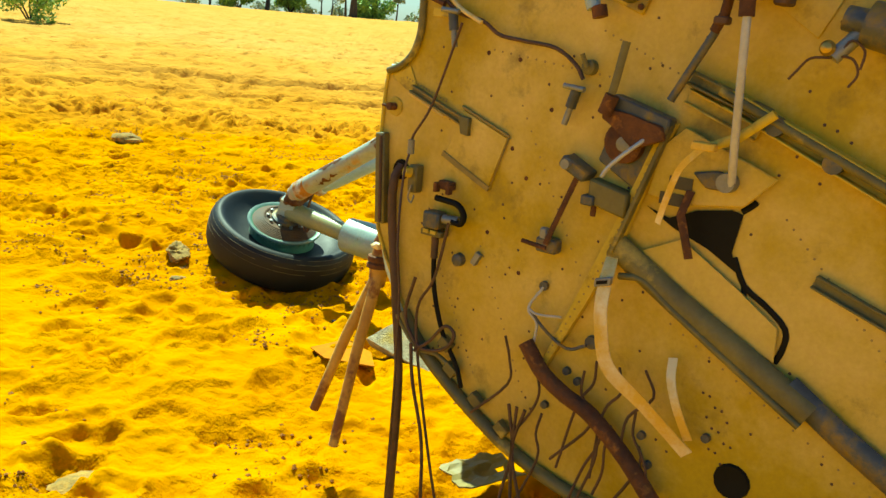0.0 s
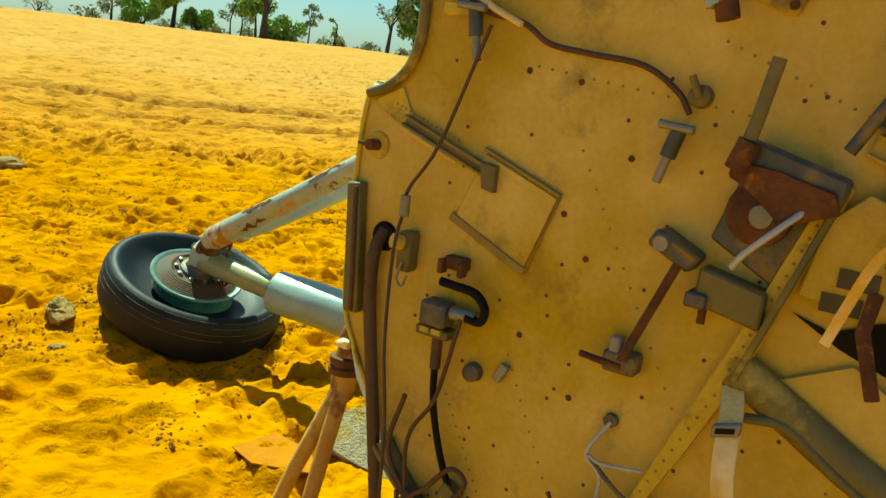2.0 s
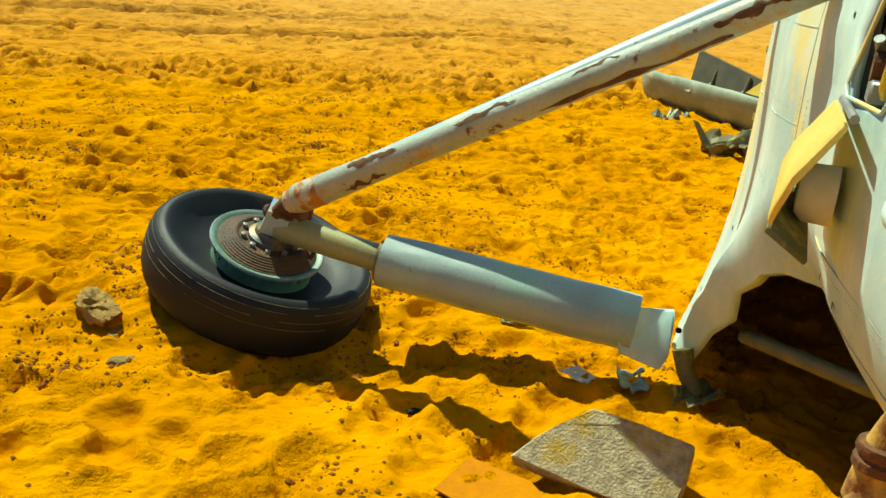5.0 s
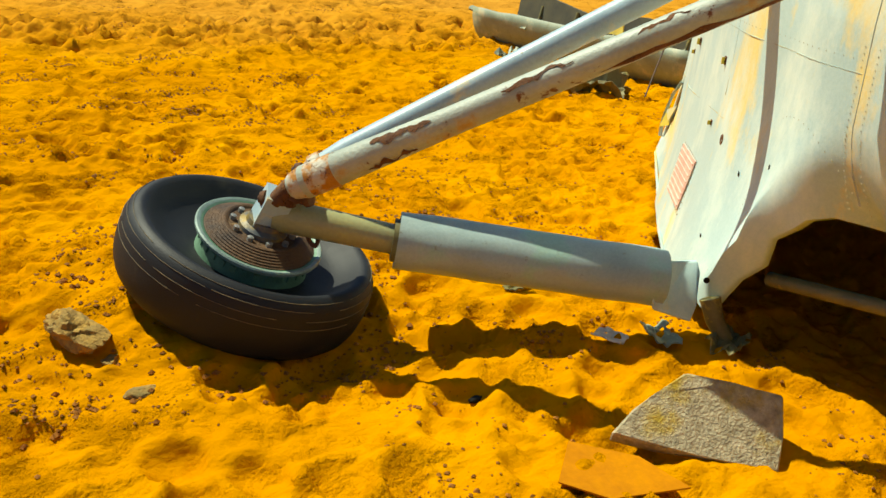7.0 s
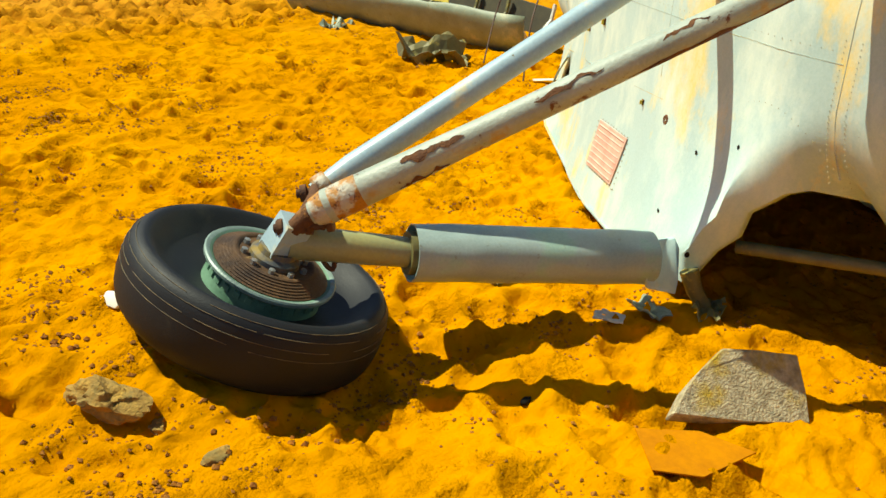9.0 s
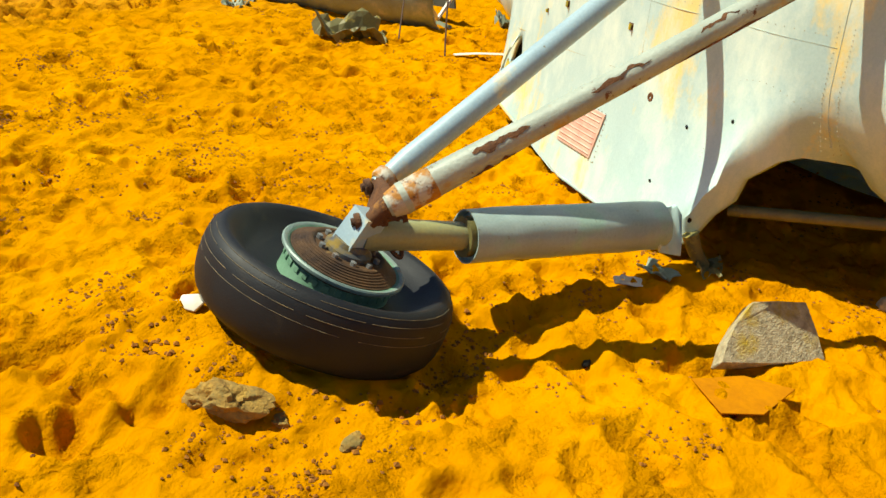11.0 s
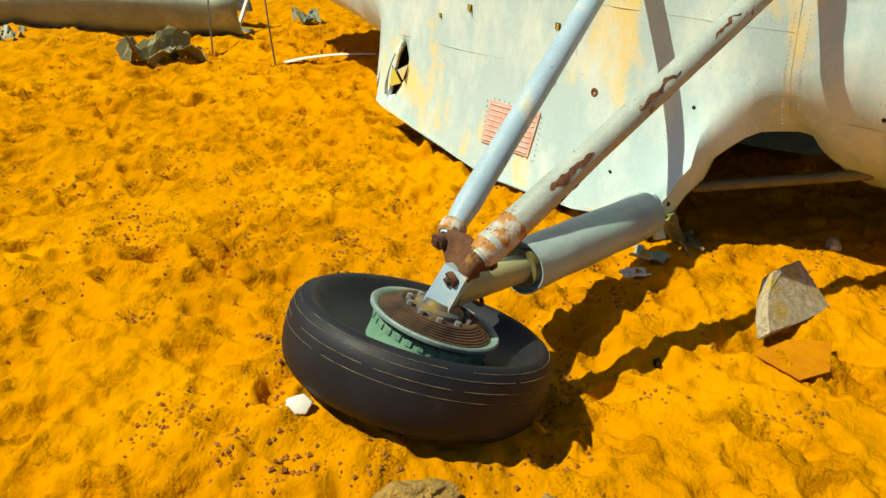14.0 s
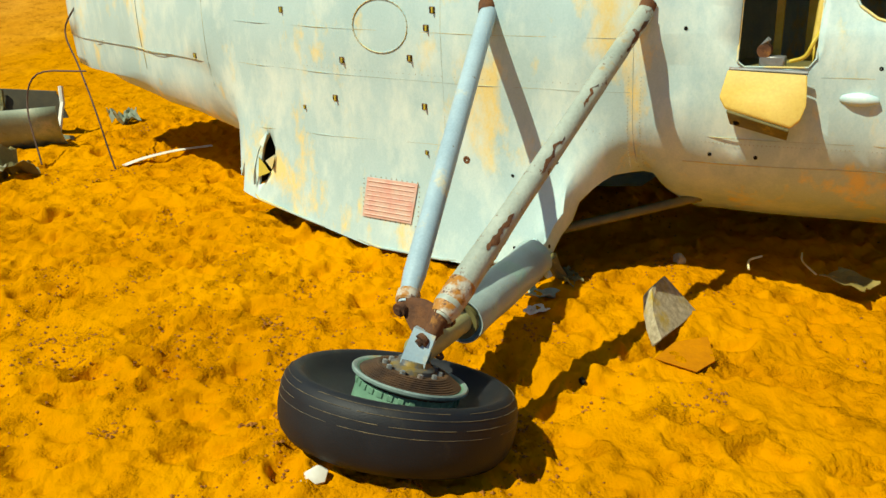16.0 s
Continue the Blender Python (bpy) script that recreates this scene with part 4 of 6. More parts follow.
# connectors
for v, z, ang, n in ((-0.235, 1.545, -80, "plug"), (-0.690, 1.365, -105, "plug")):
    d = Vector((math.cos(radians(ang)), math.sin(radians(ang))))
    b = bar(n, [(v, z), (v + d.x * -0.05, z + d.y * 0.05)], 0.015, BLUEGREY, off=0.03, seg=14, label="blue-grey cable plug")
    bar("sleeve", [(v - d.x * 0.05, z + d.y * 0.05), (v - d.x * 0.10, z + d.y * 0.10)], 0.009, STEEL, b, 0.03, 12)
    bar("clamp", [(v - 0.03, z + 0.005), (v + 0.035, z + 0.01)], 0.008, STEEL, b, 0.04)
strip("plug_bracket", (-0.165, 1.545), (-0.225, 1.545), 0.025, YELLOW, None, 0.02, 0.02)
knob("cable_socket", -0.712, 1.43, 0.0, [(0.0, 0.022), (0.022, 0.02), (0.026, 0.014), (0.026, 0.0)], OLIVE)
bar("socket_tail", [(-0.715, 1.43, 0.03), (-0.700, 1.465, 0.04)], 0.007, OLIVE)
# junction box with its hose
jb = part("junction_box", boxy(B(-0.232, 0.905, 0.03), LAT * 0.032, UP * 0.028, FRONT * 0.026, 0.006), BLUEGREY, BULKHEAD, "grey-blue junction box")
part("terminal_strip", boxy(B(-0.232, 0.862, 0.025), LAT * 0.042, UP * 0.010, FRONT * 0.022, 0.003), OLIVE, jb)
for k in (-1, 1):
    part("terminal", boxy(B(-0.232 + 0.015 * k, 0.868, 0.048), LAT * 0.011, UP * 0.006, FRONT * 0.006), YELLOW, jb)
bar("gland", [(-0.27, 0.915), (-0.33, 0.918)], 0.016, STEEL, jb, 0.03)
bar("hose", [(-0.238, 0.979), (-0.275, 0.977), (-0.325, 0.972), (-0.352, 0.945), (-0.345, 0.915), (-0.31, 0.915)], 0.010, BLACK, jb, 0.04, soft=5, label="black rubber hose")
bar("stalk", [(-0.24, 0.86), (-0.243, 0.78)], 0.012, WIRE, jb, 0.03)
# small fittings
f = part("clip_fitting", boxy(B(-0.13, 1.02, 0.02), LAT * 0.018, UP * 0.045, FRONT * 0.02, 0.005), OLIVE, BULKHEAD)
bar("cap", [(-0.125, 1.04, 0.04), (-0.115, 1.045, 0.06)], 0.017, YELLOW, f)
bar("wire_loop", [(-0.135, 1.0), (-0.125, 0.96), (-0.14, 0.945), (-0.15, 0.97)], 0.003, STEEL, f, 0.045, soft=4)
f = part("rusty_bracket", boxy(B(-0.258, 1.02, 0.015), LAT * 0.026, UP * 0.014, FRONT * 0.015, 0.003), RUST, BULKHEAD)
for k in (-1, 1):
    part("ear", boxy(B(-0.258 + 0.025 * k, 1.012, 0.035), LAT * 0.007, UP * 0.016, FRONT * 0.012, 0.003), RUST, f)
knob("dark_fitting", -0.326, 0.79, 0.0, [(0.0, 0.022), (0.02, 0.020), (0.024, 0.014), (0.024, 0.0)], BLUEGREY)
strip("small_bracket", (-0.385, 0.79), (-0.405, 0.83), 0.02, STEEL, None, 0.0, 0.018)
for v, z in ((-0.76, 0.55), (-0.80, 0.53), (-0.90, 0.42), (-1.02, 0.44), (-1.05, 0.36), (-0.70, 0.42), (-1.20, 0.50)):
    knob("stud", v, z, 0.0, [(0.0, 0.013), (0.014, 0.012), (0.016, 0.0)], BLUEGREY, seg=10)
# bellcrank on its mounting plate
mount = plate("mounting_plate", [(-0.775, 1.185), (-0.828, 1.362), (-0.985, 1.318), (-0.925, 1.105)], BLUEGREY, off=0.002, thick=0.012, bevel=0.004, label="blue-grey mounting plate")
part("block", slab([B(v, z, 0.014) for v, z in ((-0.822, 1.372), (-0.990, 1.326), (-0.985, 1.285), (-0.815, 1.320))], FRONT * 0.05, 0.005), BLUEGREY, mount)
knob("crank_disc", -0.853, 1.245, 0.014, [(0.0, 0.058), (0.02, 0.056), (0.028, 0.04), (0.03, 0.0)], RUST, mount, 20)
knob("crank_boss", -0.862, 1.243, 0.04, [(0.0, 0.022), (0.012, 0.02), (0.014, 0.0)], STEEL, mount)
crank = plate("crank_arm", [(-0.805, 1.335), (-0.80, 1.305), (-0.86, 1.275), (-0.90, 1.235), (-0.985, 1.27), (-0.975, 1.305), (-0.88, 1.325)], RUST, mount, 0.055, 0.02, 0.004, "rust-brown crank arm")
bar("lever_knuckle", [(-0.812, 1.318), (-0.828, 1.368)], 0.020, RUST, mount, 0.08)
bar("control_lever", [(-0.828, 1.372), (-0.834, 1.40), (-0.851, 1.507)], 0.012, OLIVE, mount, 0.085, flat=0.6, label="flattened grey lever")
bar("pale_lever", [(-0.930, 1.265, 0.07), (-0.895, 1.225, 0.10), (-0.860, 1.185, 0.11), (-0.843, 1.157, 0.11)], 0.006, PALEROD, mount, soft=3)
# link below it
lk = part("link_bracket", boxy(B(-0.725, 1.155, 0.03), (LAT * 0.042 + UP * -0.02), (UP * 0.016 + LAT * 0.009), FRONT * 0.03, 0.006), BLUEGREY, BULKHEAD, "grey link bracket")
knob("pivot", -0.705, 1.165, 0.06, [(0.0, 0.016), (0.012, 0.014), (0.012, 0.0)], STEEL, lk)
bar("link_rod", [(-0.737, 1.131), (-0.661, 0.923)], 0.009, RUST, lk, 0.05, flat=0.5, label="rusty link rod")
ft = part("foot_bracket", boxy(B(-0.655, 0.915, 0.02), LAT * 0.035, UP * 0.022, FRONT * 0.02, 0.006), BLUEGREY, BULKHEAD)
bar("pin", [(-0.575, 0.914), (-0.66, 0.908)], 0.007, RUST, ft, 0.04)
part("lug", boxy(B(-0.64, 0.945, 0.025), LAT * 0.012, UP * 0.02, FRONT * 0.012, 0.004), STEEL, ft)
mc = part("latch_block", boxy(B(-0.835, 1.09, 0.025), (LAT * 0.06 - UP * 0.012), UP * 0.035, FRONT * 0.025, 0.006), OLIVE, BULKHEAD, "dirty olive latch block")
part("jaw", boxy(B(-0.78, 1.075, 0.03), LAT * 0.02, UP * 0.014, FRONT * 0.03, 0.004), BLUEGREY, mc)
bar("stud", [(-0.79, 1.06), (-0.79, 1.03)], 0.008, RUST, mc, 0.03)
# main diagonal beam
beam = plate("diagonal_beam", [(-0.995, 1.315), (-0.955, 1.31), (-0.845, 0.985), (-0.72, 0.66), (-0.67, 0.54), (-0.69, 0.53), (-0.80, 0.77), (-0.875, 0.945)], YELLOW, off=0.004, thick=0.022, bevel=0.003, label="riveted olive-yellow diagonal beam")
strip("flange", (-0.985, 1.31), (-0.868, 0.945), 0.012, OLIVE, beam, 0.026, 0.025)
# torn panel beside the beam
# no opening is cut: the gash's darkness is a black plate on the face
hole = plate("gash_shade", [(-1.075, 1.10), (-1.165, 1.118), (-1.195, 1.112), (-1.182, 1.01), (-1.205, 0.96), (-1.12, 1.005), (-1.02, 1.04), (-0.935, 1.085), (-1.0, 1.065)], BLACK, off=0.003, thick=0.002, bevel=0.0, label="flat black plate for the darkness of a gash torn in the panel")
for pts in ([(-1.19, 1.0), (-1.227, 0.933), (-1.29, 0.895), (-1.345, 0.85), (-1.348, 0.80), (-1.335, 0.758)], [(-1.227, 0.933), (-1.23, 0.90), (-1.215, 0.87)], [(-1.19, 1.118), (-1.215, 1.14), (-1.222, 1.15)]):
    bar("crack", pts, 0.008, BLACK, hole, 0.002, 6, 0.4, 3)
plate("peeled_panel", [(-0.965, 1.255), (-1.02, 1.31), (-1.27, 1.215), (-1.20, 1.135), (-1.05, 1.11), (-0.94, 1.12)], OCHRE, off=0.02, thick=0.008, bevel=0.003, label="loose ochre panel, edge peeled forward")
plate("lower_panel", [(-0.905, 0.945), (-1.05, 1.02), (-1.22, 0.92), (-1.33, 0.85), (-1.335, 0.76), (-1.10, 0.845)], OCHRE, off=0.008, thick=0.006, bevel=0.002)
for v, z in ((-1.03, 1.165), (-1.01, 1.12)):
    part("slot", boxy(B(v, z, 0.03), LAT * 0.032, UP * 0.016, FRONT * 0.002), INSIDE, BULKHEAD)
bar("bent_tab", [(-1.06, 1.15, 0.03), (-1.055, 1.09, 0.06), (-1.09, 0.98, 0.05)], 0.012, RUST, None, flat=0.4)
# big diagonal channel
ch = bar("stringer", [(-0.865, 0.965), (-1.076, 0.845), (-1.26, 0.755), (-1.445, 0.66)], 0.038, OLIVE, off=0.02, seg=12, flat=0.7, label="dented dark olive stringer")
bar("stringer", [(-1.38, 0.715), (-1.52, 0.63), (-1.70, 0.535)], 0.034, BLUEGREY, ch, 0.015, 12, 0.6)
bar("edge", [(-0.90, 0.885), (-0.97, 0.89), (-1.05, 0.84), (-1.2, 0.755), (-1.43, 0.63)], 0.010, OLIVE, ch, 0.04, soft=3)
# rails
channel("rail", (-1.005, 1.435), (-1.22, 1.362), 0.035, 0.03, OLIVE, None, 0.002)
channel("rail", (-1.005, 1.388), (-1.20, 1.315), 0.040, 0.02, OCHRE, None, 0.002)
r = channel("yellow_rail", (-1.12, 1.392), (-1.66, 1.165), 0.05, 0.035, YELLOW, None, 0.002)
bar("rail_top", [(-1.10, 1.41), (-1.64, 1.185)], 0.012, OLIVE, r, 0.04)
for v, z in ((-1.245, 1.342), (-1.39, 1.275)):
    knob("rail_bolt", v, z, 0.03, [(0.0, 0.026), (0.018, 0.024), (0.02, 0.0)], BLUEGREY, r, 12)
channel("rail", (-1.392, 0.99), (-1.60, 0.92), 0.035, 0.015, OLIVE, None, 0.002)
# upright rod on its foot
foot = plate("rod_foot", [(-1.06, 1.20), (-1.13, 1.215), (-1.175, 1.19), (-1.16, 1.165), (-1.10, 1.165)], BLUEGREY, off=0.02, thick=0.02, bevel=0.004)
knob("foot_socket", -1.155, 1.19, 0.03, [(0.0, 0.026), (0.03, 0.024), (0.03, 0.0)], STEEL, foot)
bar("upright_rod", [(-1.168, 1.185, 0.05), (-1.176, 1.30, 0.10), (-1.165, 1.55, 0.12), (-1.155, 1.72, 0.12)], 0.0105, PALEROD, foot, label="pale grey upright rod")
bar("rod_end", [(-1.161, 1.585, 0.12), (-1.155, 1.66, 0.12)], 0.019, RUST, foot)
bar("swing_arm", [(-1.10, 1.27), (-1.174, 1.306), (-1.25, 1.372)], 0.012, YELLOW, foot, 0.07, flat=0.6)
part("strap_clip", boxy(B(-1.10, 1.275, 0.09), LAT * 0.03, UP * 0.010, FRONT * 0.015, 0.003), WEBBING, foot)
rd = bar("push_rod", [(-1.067, 1.550), (-0.977, 1.372)], 0.011, BLUEGREY, None, 0.05, label="blue-grey push rod")
bar("rod_fork", [(-1.066, 1.548), (-1.086, 1.59), (-1.095, 1.66)], 0.013, RUST, rd, 0.06)
part("fork_nut", boxy(B(-1.083, 1.575, 0.06), LAT * 0.018, UP * 0.010, FRONT * 0.016, 0.004), WIRE, rd)
tp = bar("upper_tube", [(-0.665, 1.74), (-0.690, 1.66), (-0.725, 1.585)], 0.020, STRUT, None, 0.05)
bar("tube_end", [(-0.738, 1.592), (-0.747, 1.563)], 0.021, RUST, tp, 0.05)
cp = plate("corner_plate", [(-0.738, 1.70), (-0.756, 1.61), (-0.848, 1.577), (-0.882, 1.657), (-0.83, 1.70)], YELLOW, off=0.002, thick=0.012, bevel=0.003)
for v, z in ((-0.842, 1.597), (-0.768, 1.622), (-0.866, 1.652)):
    knob("corner_bolt", v, z, 0.014, [(0.0, 0.009), (0.006, 0.008), (0.006, 0.0)], RUST, cp, 8)
knob("port", -0.808, 1.640, 0.014, [(0.0, 0.036), (0.012, 0.034), (0.03, 0.026), (0.03, 0.020), (0.002, 0.018), (0.002, 0.0)], OLIVE, cp, 18, label="dark round port")
knob("port_bore", -0.808, 1.640, 0.018, [(0.004, 0.018), (0.005, 0.0)], BLACK, cp, 14)
strip("top_beam", (-0.90, 1.725), (-1.23, 1.650), 0.05, RUST, None, 0.01, 0.05, "rusty brown beam")
for v, z in ((-1.10, 1.655), (-1.165, 1.66), (-1.225, 1.645)):
    part("clevis", boxy(B(v, z, 0.07), LAT * 0.018, UP * 0.030, FRONT * 0.03, 0.006), WIRE, BULKHEAD)
plate("upper_panel", [(-1.16, 1.64), (-1.295, 1.55), (-1.345, 1.66), (-1.25, 1.70)], OCHRE, off=0.002, thick=0.006)
bar("pull_handle", [(-0.14, 1.67), (-0.10, 1.655), (-0.094, 1.625), (-0.12, 1.60), (-0.20, 1.57)], 0.009, RUST, None, 0.03, soft=5)
# taps and pipe work at the far side
tapc = part("pipe_union", lathe(B(-1.43, 1.585, 0.06), LAT - UP * 0.2, [(-0.07, 0.02), (-0.07, 0.028), (-0.02, 0.03), (-0.02, 0.05), (0.09, 0.055), (0.10, 0.045), (0.18, 0.045)], 16), BLUEGREY, BULKHEAD, "grey pipe union")
knob("brass_cap", -1.345, 1.53, 0.09, [(0.0, 0.012), (0.01, 0.018), (0.02, 0.012), (0.024, 0.0)], BRASS, tapc)
bar("valve", [(-1.40, 1.57, 0.06), (-1.355, 1.51, 0.085)], 0.018, STEEL, tapc)
for q in ([(-1.355, 1.51), (-1.31, 1.505), (-1.285, 1.475), (-1.27, 1.455)], [(-1.37, 1.515), (-1.40, 1.51), (-1.415, 1.48), (-1.40, 1.45)], [(-1.37, 1.52), (-1.39, 1.55), (-1.42, 1.53), (-1.418, 1.49)]):
    bar("wire", q, 0.003, WIRE, tapc, 0.09, 6, soft=4)
# wires low on the panel
bar("grey_wire", [(-0.650, 0.783, 0.01), (-0.618, 0.713), (-0.653, 0.671), (-0.645, 0.579)], 0.0045, PALEROD, off=0.03, soft=5)
bar("grey_wire", [(-0.625, 0.712), (-0.655, 0.703), (-0.736, 0.717)], 0.004, PALEROD, off=0.035, soft=4)
bar("grey_wire", [(-0.629, 0.703), (-0.690, 0.657), (-0.764, 0.627), (-0.824, 0.655)], 0.005, BLUEGREY, off=0.03, soft=4)
knob("grommet", -0.828, 0.66, 0.0, [(0.0, 0.021), (0.014, 0.019), (0.016, 0.0)], BLUEGREY)
knob("grommet", -0.648, 0.785, 0.0, [(0.0, 0.015), (0.012, 0.014), (0.013, 0.0)], BLUEGREY)
bar("rusty_pipe", [(-0.634, 0.614), (-0.704, 0.538), (-0.789, 0.494), (-0.878, 0.464), (-0.999, 0.378), (-1.10, 0.28)], 0.024, RUST, off=0.05, soft=4, label="rusty pipe")
rng = random.Random(3)
for k in range(12):
    v, z = -0.55 - rng.random() * 0.55, 0.30 + rng.random() * 0.25
    bar("loose_wire", [(v, z + 0.1), (v - 0.04 + rng.random() * 0.06, z + 0.03), (v - 0.05 + rng.random() * 0.1, z - 0.05), (v + rng.random() * 0.1, z - 0.12 - 0.15 * rng.random())], 0.0045, WIRE, off=0.045, seg=6, soft=4)
for k in range(3):
    bar("dangling_wire", [(-0.60 - 0.03 * k, 0.40), (-0.63, 0.25), (-0.60 - 0.05 * k, 0.05), (-0.62 - 0.08 * k, -0.10)], 0.006, WIRE, off=0.05, seg=6, soft=4)
knob("dark_port", -1.285, 0.405, 0.0, [(0.0, 0.05), (0.01, 0.046), (0.006, 0.0)], BLACK, seg=14)


def webbing(name, pts, w, off, label):
    """A harness strap: a thin ribbon that twists a little."""
    t = thing(name, label, "strap")
    p = smooth_path([B(v, z, o) for v, z, o in pts], 5)
    rows = []
    for i, q in enumerate(p):
        d = (p[min(i + 1, len(p) - 1)] - p[max(i - 1, 0)]).normalized()
        n = d.cross((FRONT + UP * 0.25 * math.sin(i * 0.4 + off)).normalized()).normalized()
        f = d.cross(n)
        rows.append([q + n * w / 2 + f * 0.0015, q - n * w / 2 + f * 0.0015, q - n * w / 2 - f * 0.0015, q + n * w / 2 - f * 0.0015])
    bm = bmesh.new()
    add_rings(bm, rows)
    part("webbing", bm, WEBBING, t)
    return t


st = webbing("harness_strap", [(-0.868, 0.935, 0.03), (-0.885, 0.895, 0.08), (-0.893, 0.830, 0.11), (-0.905, 0.76, 0.12), (-0.942, 0.651, 0.12), (-1.047, 0.572, 0.10), (-1.171, 0.456, 0.05)], 0.040, 0.0, "dusty cream webbing strap with a metal buckle, hanging from the bulkhead")
part("buckle", boxy(B(-0.885, 0.875, 0.10), LAT * 0.024 + UP * 0.008, UP * 0.012, FRONT * 0.008, 0.003), STEEL, st, "steel buckle")
part("slot", boxy(B(-0.885, 0.875, 0.109), LAT * 0.016 + UP * 0.005, UP * 0.005, FRONT * 0.001), BLACK, st)
webbing("harness_strap", [(-1.085, 0.70, 0.03), (-1.10, 0.65, 0.06), (-1.134, 0.587, 0.08), (-1.168, 0.496, 0.05)], 0.025, 1.0, "short frayed cream webbing strap hanging from the bulkhead")
webbing("harness_strap", [(-1.10, 1.272, 0.10), (-1.056, 1.215, 0.11), (-1.028, 1.134, 0.10), (-1.005, 1.06, 0.08)], 0.017, 2.0, "frayed cream webbing strap hung from a rod clip")

# rivets, plain rows and scattered fastener holes
places = []
for k in range(15):
    t = k / 14
    places += [(B(-0.965 + 0.11 * t, 1.29 - 0.33 * t, 0.026), FRONT), (B(-0.85 + 0.16 * t, 0.93 - 0.36 * t, 0.026), FRONT)]
    places += [(B(-0.38 - 0.03 * k, 1.45 - 0.003 * k), FRONT), (B(-0.50 - 0.02 * k, 1.30 - 0.035 * k), FRONT), (B(-0.74 - 0.025 * k, 1.53 - 0.01 * k), FRONT)]
    places += [(B(-0.25 - 0.012 * k, 0.74 - 0.022 * k), FRONT), (B(-0.40 - 0.015 * k, 0.85 - 0.03 * k), FRONT), (B(-1.05 - 0.04 * k, 0.78 - 0.02 * k), FRONT)]
    places += [(B(-0.05 - 0.012 * k, 1.335 - 0.004 * k, 0.005), FRONT), (B(-1.30 - 0.02 * k, 1.12 - 0.02 * k), FRONT)]
rivets("rivets", places, 0.0035, BULKHEAD, RIVET)
rng = random.Random(7)
places = [(B(-0.15 - 1.4 * rng.random(), 0.35 + 1.25 * rng.random()), FRONT) for _ in range(90)]
places += [(B(-1.17 - 0.015 * (k % 5) - 0.004 * k, 0.62 - 0.022 * (k // 2) - 0.004 * k), FRONT) for k in range(14)]
rivets("rivets", places, 0.0045, BULKHEAD, WIRE)
for v, z in ((-0.475, 1.43), (-0.36, 1.44), (-0.60, 1.30), (-0.48, 1.17), (-0.54, 1.09), (-0.42, 0.90), (-0.55, 0.80)):
    knob("chipped_hole", v, z, 0.0, [(0.0, 0.007), (0.002, 0.006), (0.001, 0.0)], RUST, seg=9)

# ---- tow tripod leaning at the bulkhead's edge ----
tri = thing("rusty_tripod", "rusty two-legged prop with flaking paint, hung at the bulkhead's edge", "prop")
top = F(0.03, 0.045, 0.70)
part("joint", tube([F(0.02, 0.025, 0.80), F(0.02, 0.03, 0.765), F(0.03, 0.04, 0.75), top, F(0.04, 0.06, 0.60)], [0.02, 0.03, 0.024, 0.034, 0.030], 14), PROP, tri)
part("collar", lathe(top, UP, [(-0.03, 0.036), (-0.03, 0.044), (-0.015, 0.044), (-0.01, 0.038), (0.0, 0.044), (0.012, 0.042), (0.014, 0.03)], 16), RUST, tri)
part("rope_knot", lump(F(0.0, 0.03, 0.755), (0.022, 0.022, 0.016), 4, 2, 0.4), WEBBING, tri)
for end in ((-0.425, 2.962, 0.09), (-0.33, 2.82, 0.02)):
    e = Vector(end)
    part("leg", tube([top - UP * 0.05, top.lerp(e, 0.5), e], [0.022, 0.020, 0.018], 12), PROP, tri)

# ---- finer parts of wheel and leg ----
tread_rng = random.Random(8)
tn, tu, tw_ = basis(TYRE_AXIS)
for h, r in ((0.078, 0.4655), (0.045, 0.4745), (0.012, 0.4772), (0.100, 0.4495)):
    a = tread_rng.uniform(0, 1)
    while a < 6.2:
        span = tread_rng.uniform(0.5, 1.6)
        ring = [TYRE + tn * h + (tu * math.cos(a + span * k / 10) + tw_ * math.sin(a + span * k / 10)) * (r - 0.0006) for k in range(11)]
        part("tread_line", tube(ring, 0.0013, 5), DUST, WHEEL)
        a += span + tread_rng.uniform(0.03, 0.25)
n_, u_, w_ = basis(AXLE)
for k in range(30):
    a = 2 * math.pi * k / 30
    d, tng = u_ * math.cos(a) + w_ * math.sin(a), -u_ * math.sin(a) + w_ * math.cos(a)
    part("rim_tooth", boxy(HUB - AXLE * 0.045 + d * 0.207, d * 0.006, tng * 0.012, AXLE * 0.012, 0.002), GREEN, WHEEL)
part("rim_flange", lathe(HUB, AXLE, [(-0.014, 0.205), (-0.014, 0.230), (-0.008, 0.237), (0.002, 0.238), (0.007, 0.233), (0.005, 0.222), (-0.002, 0.212), (-0.014, 0.205)], 64), FLANGE, WHEEL, "grey rim flange")
for k in range(10):
    a = 2 * math.pi * (k + 0.3) / 10
    d = u_ * math.cos(a) + w_ * math.sin(a)
    part("drum_bolt", lathe(HUB + AXLE * 0.029 + d * 0.112, AXLE, [(0.0, 0.012), (0.016, 0.012), (0.018, 0.006), (0.018, 0.0)], 6), STEEL, WHEEL)
